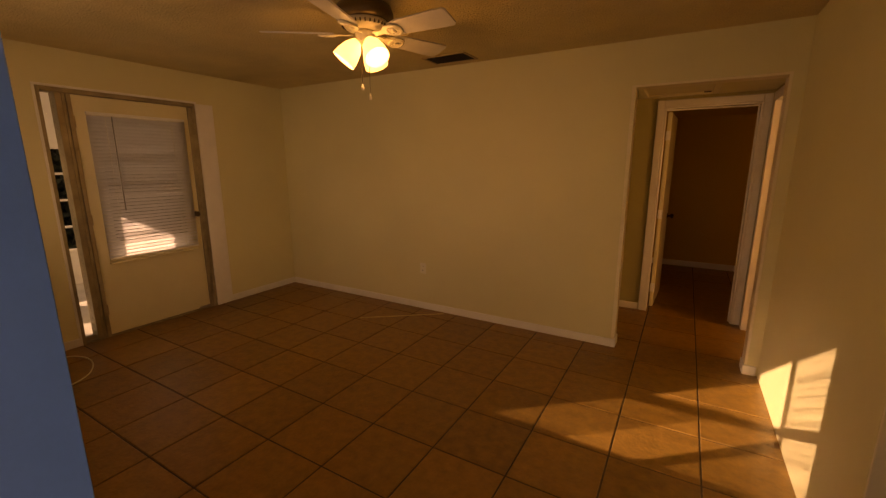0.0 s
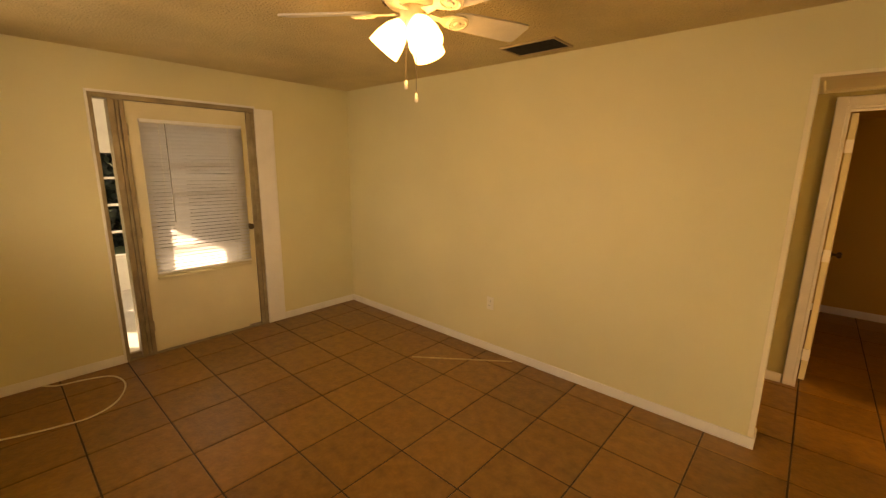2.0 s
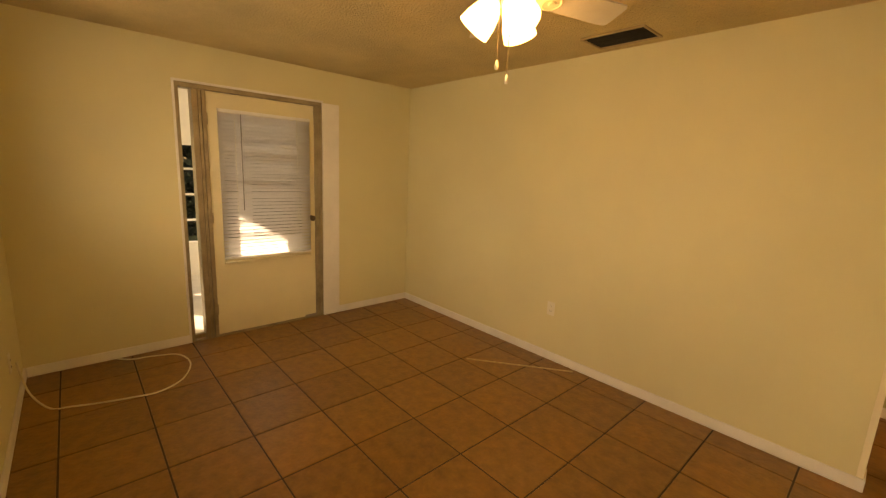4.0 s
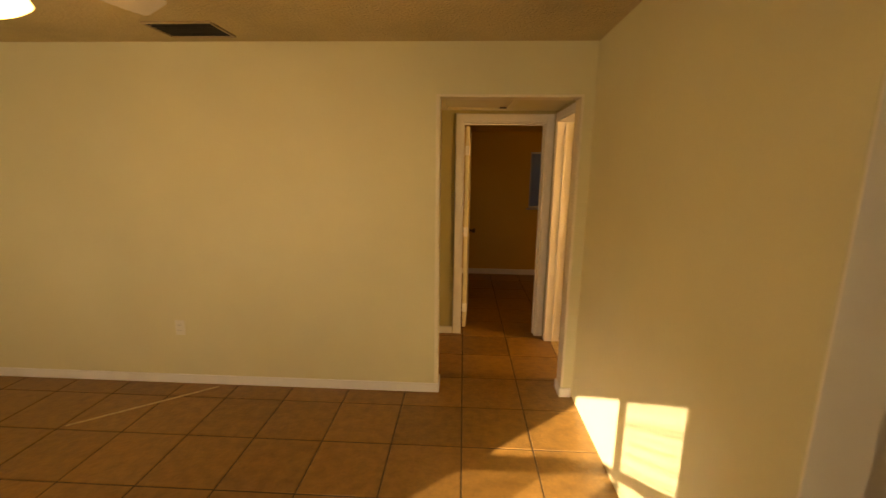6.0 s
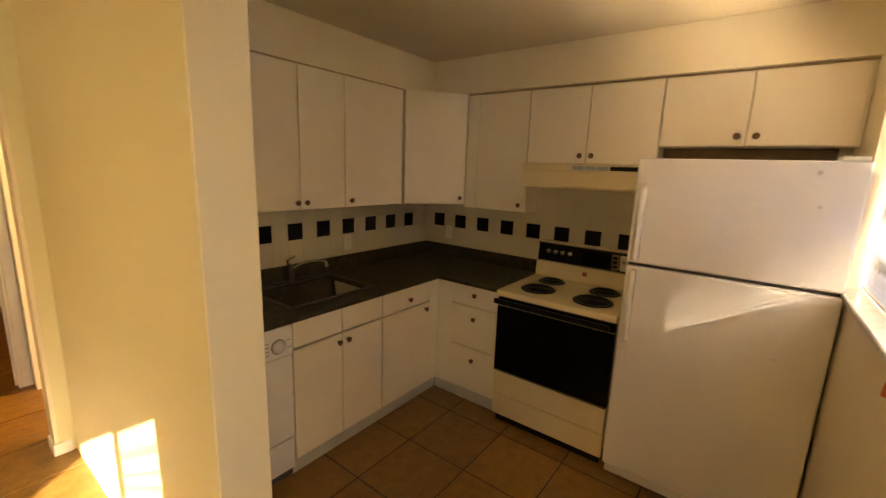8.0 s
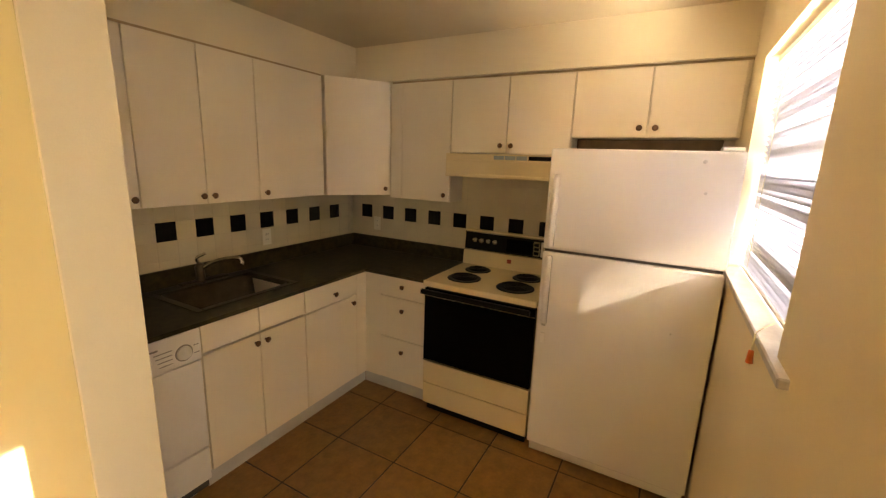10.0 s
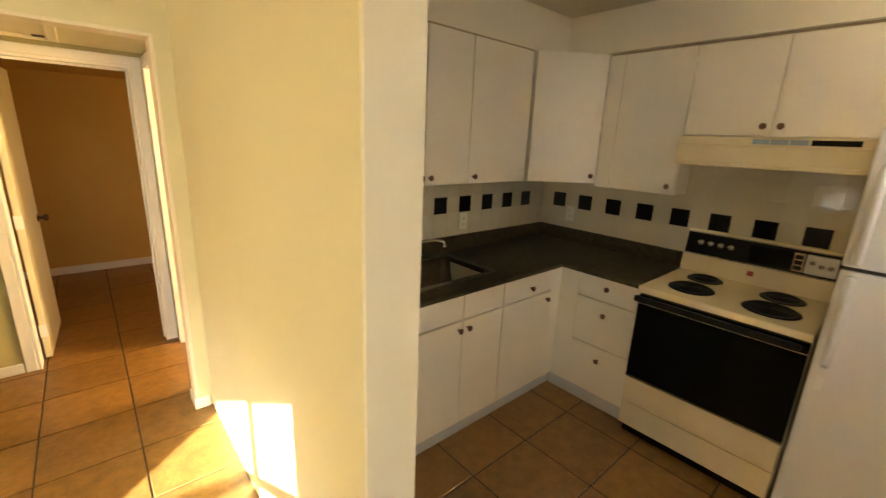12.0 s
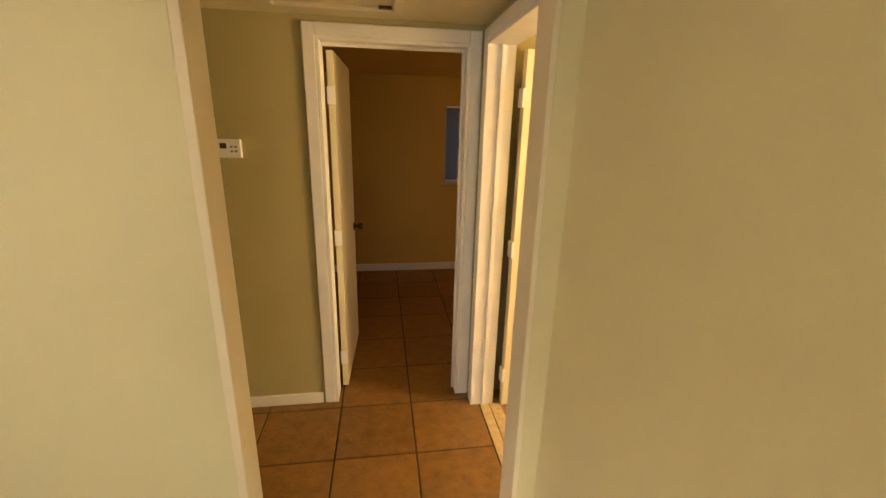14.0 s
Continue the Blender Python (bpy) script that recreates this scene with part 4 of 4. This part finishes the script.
# ---- small fittings ----
def outlet(at, facing, label, switch=False, blank=False):
    r = thing("wall_outlet" if not blank else "blank_plate", label, "outlet" if not blank else "cover plate", at)
    r.rotation_euler = (0, 0, math.atan2(facing[1], facing[0]) + math.pi / 2)
    part("plate", boxes((-0.035, 0.035, -0.006, 0.0, -0.057, 0.057), bevel=0.003, seg=2), WALL if blank else PLASTIC, r)
    if not blank:
        for z in (-0.02, 0.02):
            part("socket", turned([(0.0165, 0), (0.0165, 0.003), (0, 0.003)], 18, Matrix.Translation((0, -0.006, z)) @ Matrix.Rotation(radians(90), 4, "X")), PLASTIC, r)
            part("slots", boxes((-0.008, -0.0055, -0.0098, -0.0088, z - 0.004, z + 0.006), (0.0055, 0.008, -0.0098, -0.0088, z - 0.004, z + 0.006)), GASKET, r)
    return r


outlet((-1.555, N1, 0.44), (0, -1), "ivory duplex outlet low on the cream wall")
outlet((-3.0, S1, 0.33), (0, 1), "ivory duplex outlet with the white cord plugged in")
outlet((W1, 1.04, 0.39), (1, 0), "blank ivory plate painted over on the wall", blank=True)
outlet((2.86, KN - 0.006, 1.10), (0, -1), "ivory outlet on the tiled wall above the worktop")
outlet((KE - 0.006, 3.02, 1.12), (-1, 0), "ivory outlet on the tiled wall in the corner")

th = thing("thermostat", "white wall thermostat with small display and buttons", "thermostat", (0.045, 4.945, 1.507))
part("body", boxes((-0.06, 0.06, -0.028, 0, -0.045, 0.045), bevel=0.005, seg=2), WHITEPL, th)
part("display", boxes((-0.035, -0.005, -0.030, -0.027, 0.0, 0.026), bevel=0.001), GASKET, th)
for k in range(4):
    part("button", boxes((0.012 + 0.02 * (k % 2), 0.024 + 0.02 * (k % 2), -0.031, -0.027, -0.018 + 0.022 * (k // 2), -0.008 + 0.022 * (k // 2)), bevel=0.001), GREYT, th)


def ceiling_register(name, x0, x1, y0, y1, z, label, slats):
    r = thing(name, label, "air vent", ((x0 + x1) / 2, (y0 + y1) / 2, z))
    f = 0.015
    keep(part("frame", boxes((x0, x1, y0, y0 + f, z - 0.012, z), (x0, x1, y1 - f, y1, z - 0.012, z), (x0, x0 + f, y0 + f, y1 - f, z - 0.012, z), (x1 - f, x1, y0 + f, y1 - f, z - 0.012, z), bevel=0.003), CABE), r)
    # flat near-black sheet: the darkness of the open duct put into colour
    keep(part("duct_shade", boxes((x0 + f, x1 - f, y0 + f, y1 - f, z - 0.0035, z - 0.001)), VOID), r)
    for k in range(slats):
        y = y0 + f + (y1 - y0 - 2 * f) * (k + 0.5) / slats
        keep(part("slat", boxes((x0 + f, x1 - f, y - 0.004, y + 0.004, z - 0.0075, z - 0.005)), VOID), r)
    return r


ceiling_register("ceiling_vent", -1.305, -0.90, 3.46, 3.725, ZL, "dark louvred supply register in the popcorn ceiling", 6)
ceiling_register("ceiling_vent", -0.25, 0.27, 4.30, 4.72, ZH, "dark return grille in the hall ceiling", 8)
hatch = thing("attic_hatch", "cream painted attic hatch framed with moulding", "hatch", (0.6, 4.47, ZH))
keep(part("panel", boxes((0.36, 0.85, 4.20, 4.72, ZH - 0.006, ZH - 0.001)), DOORP), hatch)
keep(part("latch", boxes((0.79, 0.845, 4.685, 4.712, ZH - 0.016, ZH - 0.006), bevel=0.002), BROWNM), hatch)
keep(part("moulding", boxes((0.31, 0.90, 4.15, 4.20, ZH - 0.022, ZH), (0.31, 0.90, 4.72, 4.77, ZH - 0.022, ZH), (0.31, 0.36, 4.20, 4.72, ZH - 0.022, ZH), (0.85, 0.90, 4.20, 4.72, ZH - 0.022, ZH), bevel=0.005), DOORP), hatch)

cord = thing("extension_cord", "white cord lying in a loop on the tiles", "cord", (-3.0, 1.1, 0))
keep(part("cable", tube("cable", [(-3.0, 0.63, 0.33), (-3.02, 0.66, 0.12), (-2.98, 0.74, 0.006), (-2.93, 0.84, 0.006), (-2.88, 0.97, 0.006), (-2.84, 1.12, 0.006), (-2.82, 1.27, 0.006), (-2.92, 1.42, 0.006), (-3.15, 1.51, 0.006), (-3.36, 1.47, 0.006), (-3.44, 1.32, 0.006), (-3.47, 1.18, 0.006), (-3.54, 1.10, 0.006)], 0.0055, CORD), CORD, None, "", True), cord)
strip = thing("wood_strip", "thin pale wooden strip lying on the floor", "wood strip", (-1.6, 3.5, 0))
dv = Vector((-1.264 + 1.946, 3.794 - 3.268, 0)).normalized()
nv = Vector((-dv.y, dv.x, 0)) * 0.006
a, b = Vector((-1.946, 3.268, 0)), Vector((-1.275, 3.786, 0))
keep(part("strip", prism([(p.x, p.y) for p in (a - nv, b - nv, b + nv, a + nv)], 0.0015, 0.008), WOOD), strip)
lock = thing("sill_cord", "loose blind cord with orange tassel on the kitchen sill", "cord", (2.26, 0.60, 1.237))
keep(part("cord", tube("cord", [(2.40, 0.54, 1.243), (2.32, 0.585, 1.241), (2.27, 0.602, 1.238), (2.26, 0.605, 1.16)], 0.0022, CORD), CORD), lock)
keep(part("tassel", turned([(0.0, 0.0), (0.009, 0.0), (0.006, 0.035), (0, 0.036)], 10, Matrix.Translation((2.26, 0.605, 1.165))), ORANGE, None, "orange tassel", True), lock)


# ---- ceiling fan ----
def ceiling_fan(cx, cy):
    r = thing("ceiling_fan", "white five-blade ceiling fan with three lit frosted shades", "ceiling fan", (cx, cy, ZL))
    part("canopy", turned([(0.0, 0.0), (0.135, 0.0), (0.15, -0.012), (0.165, -0.05), (0.165, -0.072), (0.13, -0.088), (0, -0.088)], 36), BROWNM, r, "dark motor canopy", True)
    part("motor", turned([(0, -0.086), (0.125, -0.086), (0.132, -0.10), (0.108, -0.128), (0.06, -0.136), (0, -0.136)], 36), FANM, r, "", True)
    for k in range(30):
        a = k * math.pi / 15
        part("vent_slot", boxes((0.108, 0.129, -0.0032, 0.0032, -0.119, -0.103)), BROWNM, r).rotation_euler = (0, 0, a)
    part("light_hub", turned([(0, -0.135), (0.052, -0.135), (0.056, -0.15), (0.05, -0.195), (0.03, -0.215), (0, -0.218)], 28), FANM, r, "", True)
    bl = [(0.19, -0.046), (0.25, -0.062), (0.50, -0.074), (0.556, -0.072), (0.568, -0.056), (0.568, 0.056), (0.556, 0.072), (0.50, 0.074), (0.25, 0.062), (0.19, 0.046), (0.175, 0.0)]
    bm = prism(bl, -0.004, 0.004)
    bmesh.ops.transform(bm, matrix=Matrix.Rotation(radians(-15), 4, "X"), verts=bm.verts[:])
    blade_me = mesh_of("blade", bm, BLADE)
    arm = prism([(0.07, -0.022), (0.13, -0.014), (0.17, -0.045), (0.215, -0.05), (0.25, -0.03), (0.262, 0.0), (0.25, 0.03), (0.215, 0.05), (0.17, 0.045), (0.13, 0.014), (0.07, 0.022)], -0.012, -0.006)
    bmesh.ops.transform(arm, matrix=Matrix.Rotation(radians(-15), 4, "X"), verts=arm.verts[:])
    for sx, sy in ((0.185, 0.026), (0.185, -0.026), (0.235, 0.0)):
        bmesh.ops.create_cone(arm, cap_ends=True, segments=12, radius1=0.012, radius2=0.009, depth=0.006, matrix=Matrix.Rotation(radians(-15), 4, "X") @ Matrix.Translation((sx, sy, -0.015)))
    arm_me = mesh_of("blade_arm", arm, FANM)
    med = turned([(0.052, -0.010), (0.052, -0.015), (0.040, -0.020), (0.034, -0.016), (0.018, -0.016), (0.013, -0.022), (0, -0.023)], 22, Matrix.Rotation(radians(-15), 4, "X") @ Matrix.Translation((0.213, 0, 0)))
    med_me = mesh_of("medallion", med, FANM)
    for k in range(5):
        a = radians(-1 + 72 * k)
        for n_, me_, z in (("blade_arm", arm_me, -0.152), ("blade", blade_me, -0.152), ("medallion", med_me, -0.152)):
            ob = new(n_, me_)
            ob.parent = r
            ob.location, ob.rotation_euler = (0, 0, z), (0, 0, a)
    prof = [(0.022, 0.0), (0.030, 0.010), (0.052, 0.045), (0.066, 0.095), (0.071, 0.140), (0.068, 0.140), (0.062, 0.094), (0.048, 0.046), (0.022, 0.012)]
    for k, a in enumerate((220, 340, 100)):
        way = Vector((math.cos(radians(a)) * 0.62, math.sin(radians(a)) * 0.62, -0.78)).normalized()
        start = Vector((0, 0, -0.19)) + Vector((way.x, way.y, 0)) * 0.065
        q = way.to_track_quat("Z", "Y").to_matrix().to_4x4()
        part("lamp_arm", rods((Vector((0, 0, -0.18)), start, 0.012)), FANM, r)
        part("socket", turned([(0.024, -0.02), (0.026, 0.012), (0, 0.014)], 16, Matrix.Translation(start) @ q), FANM, r, "", True)
        part("shade", turned(prof, 28, Matrix.Translation(start) @ q), SHADE_GLOW, r, "lit frosted glass shade", True)
        lamp = bpy.data.lights.new("fan_bulb", "POINT")
        lamp.energy, lamp.shadow_soft_size, lamp.color = FAN_WATTS, 0.05, (1.0, 0.64, 0.30)
        lo = new("fan_bulb", lamp)
        lo.location = Vector((cx, cy, ZL)) + start + way * 0.16
    for dx, dy, z in ((0.02, -0.06, -0.465), (0.045, -0.025, -0.515)):
        part("pull_chain", rods(((dx, dy, -0.2), (dx, dy, z + 0.03), 0.0014), n=5), BROWNM, r)
        part("chain_pull", turned([(0, 0.035), (0.004, 0.034), (0.009, 0.012), (0.007, 0.0), (0, -0.002)], 12, Matrix.Translation((dx, dy, z))), PLASTIC, r, "ivory chain pull", True)


FAN_WATTS = 0.95
ceiling_fan(-0.94, 2.315)

# ---- floor and wall tiles ----
PX, PY, OX, OY = 0.418, 0.4095, -1.565, 2.83
floor = fixed("floor", boxes((-3.72, 3.95, S0, 7.4, -0.2, -0.004)), GROUT, "brown ceramic floor tiles with dark joints", "floor")
bm = boxes((-PX / 2 + 0.0045, PX / 2 - 0.0045, -PY / 2 + 0.0045, PY / 2 - 0.0045, -0.012, 0.0), bevel=0.0025)
tile_me = mesh_of("floor_tile", bm, TILE)
spots = []
for i in range(-6, 14):
    for j in range(-6, 12):
        x, y = OX + PX * (i + 0.5), OY + PY * (j + 0.5)
        hall = -0.4 < x < 1.7 and 3.8 < y < 5.2
        bed = -1.0 < x < 2.6 and y >= 5.0
        living = -3.75 < x < 1.5 and 0.4 < y < 4.0
        kitchen = 1.3 < x < 3.4 and 0.4 < y < 2.9
        side = 1.4 < x < 2.9 and 3.5 < y < 5.0
        if hall or bed or living or kitchen or side:
            spots.append(Matrix.Translation((x, y, random.uniform(-0.0006, 0.0006))) @ Matrix.Rotation(random.choice((0, math.pi)), 4, "Z"))
pieces("floor_tile", tile_me, spots, floor)
fixed("trim_threshold", boxes((1.362, 1.417, 4.08, 4.81, 0.0, 0.003), (1.423, 1.488, 4.08, 4.81, 0.0, 0.005), bevel=0.001), WOOD, "pale threshold strips in the side room doorway", "threshold")

CW = 0.1103
north_splash = fixed("backsplash_north", boxes((1.469, KE, KN - 0.0088, KN - 0.0005, 1.0, 1.40)), WGROUT, "white ceramic tiles with a row of black ones", "backsplash")
east_splash = fixed("backsplash_east", boxes((KE - 0.0088, KE - 0.0005, 0.62, KN - 0.004, 0.9, 1.72)), WGROUT, "white ceramic tiles with a row of black ones behind the range", "backsplash")
ROW = (1.056, 1.166, 1.276, 1.386, 1.496, 1.606)


def wall_tile(w, h, axis, mat):
    t = 0.007
    if axis == "y":
        return mesh_of("wall_tile", boxes((-w / 2, w / 2, -t, 0, -h / 2, h / 2), bevel=0.001), mat)
    return mesh_of("wall_tile", boxes((-t, 0, -w / 2, w / 2, -h / 2, h / 2), bevel=0.001), mat)


def lay(axis, plane, parent, first, step, count, rows, black_odd):
    white, black = wall_tile(abs(step) - 0.0016, 0.1084, axis, WTILE), wall_tile(abs(step) - 0.0016, 0.1084, axis, BTILE)
    low = wall_tile(abs(step) - 0.0016, 0.043, axis, WTILE)
    for c in range(count):
        u = first + step * (c + 0.5)
        for k, z in enumerate(rows):
            me, zc = (white, z + 0.055)
            if k == 1 and c % 2 == black_odd:
                me = black
            pieces("wall_tile", me, [Matrix.Translation((u, plane, zc) if axis == "y" else (plane, u, zc))], parent)
        pieces("wall_tile", low, [Matrix.Translation((u, plane, 1.034) if axis == "y" else (plane, u, 1.034))], parent)


lay("y", KN - 0.003, north_splash, 2.152 - 6 * CW, CW, 20, ROW[:3], 0)
lay("x", KE - 0.003, east_splash, 3.2975, -0.1122, 17, ROW[:5], 1)
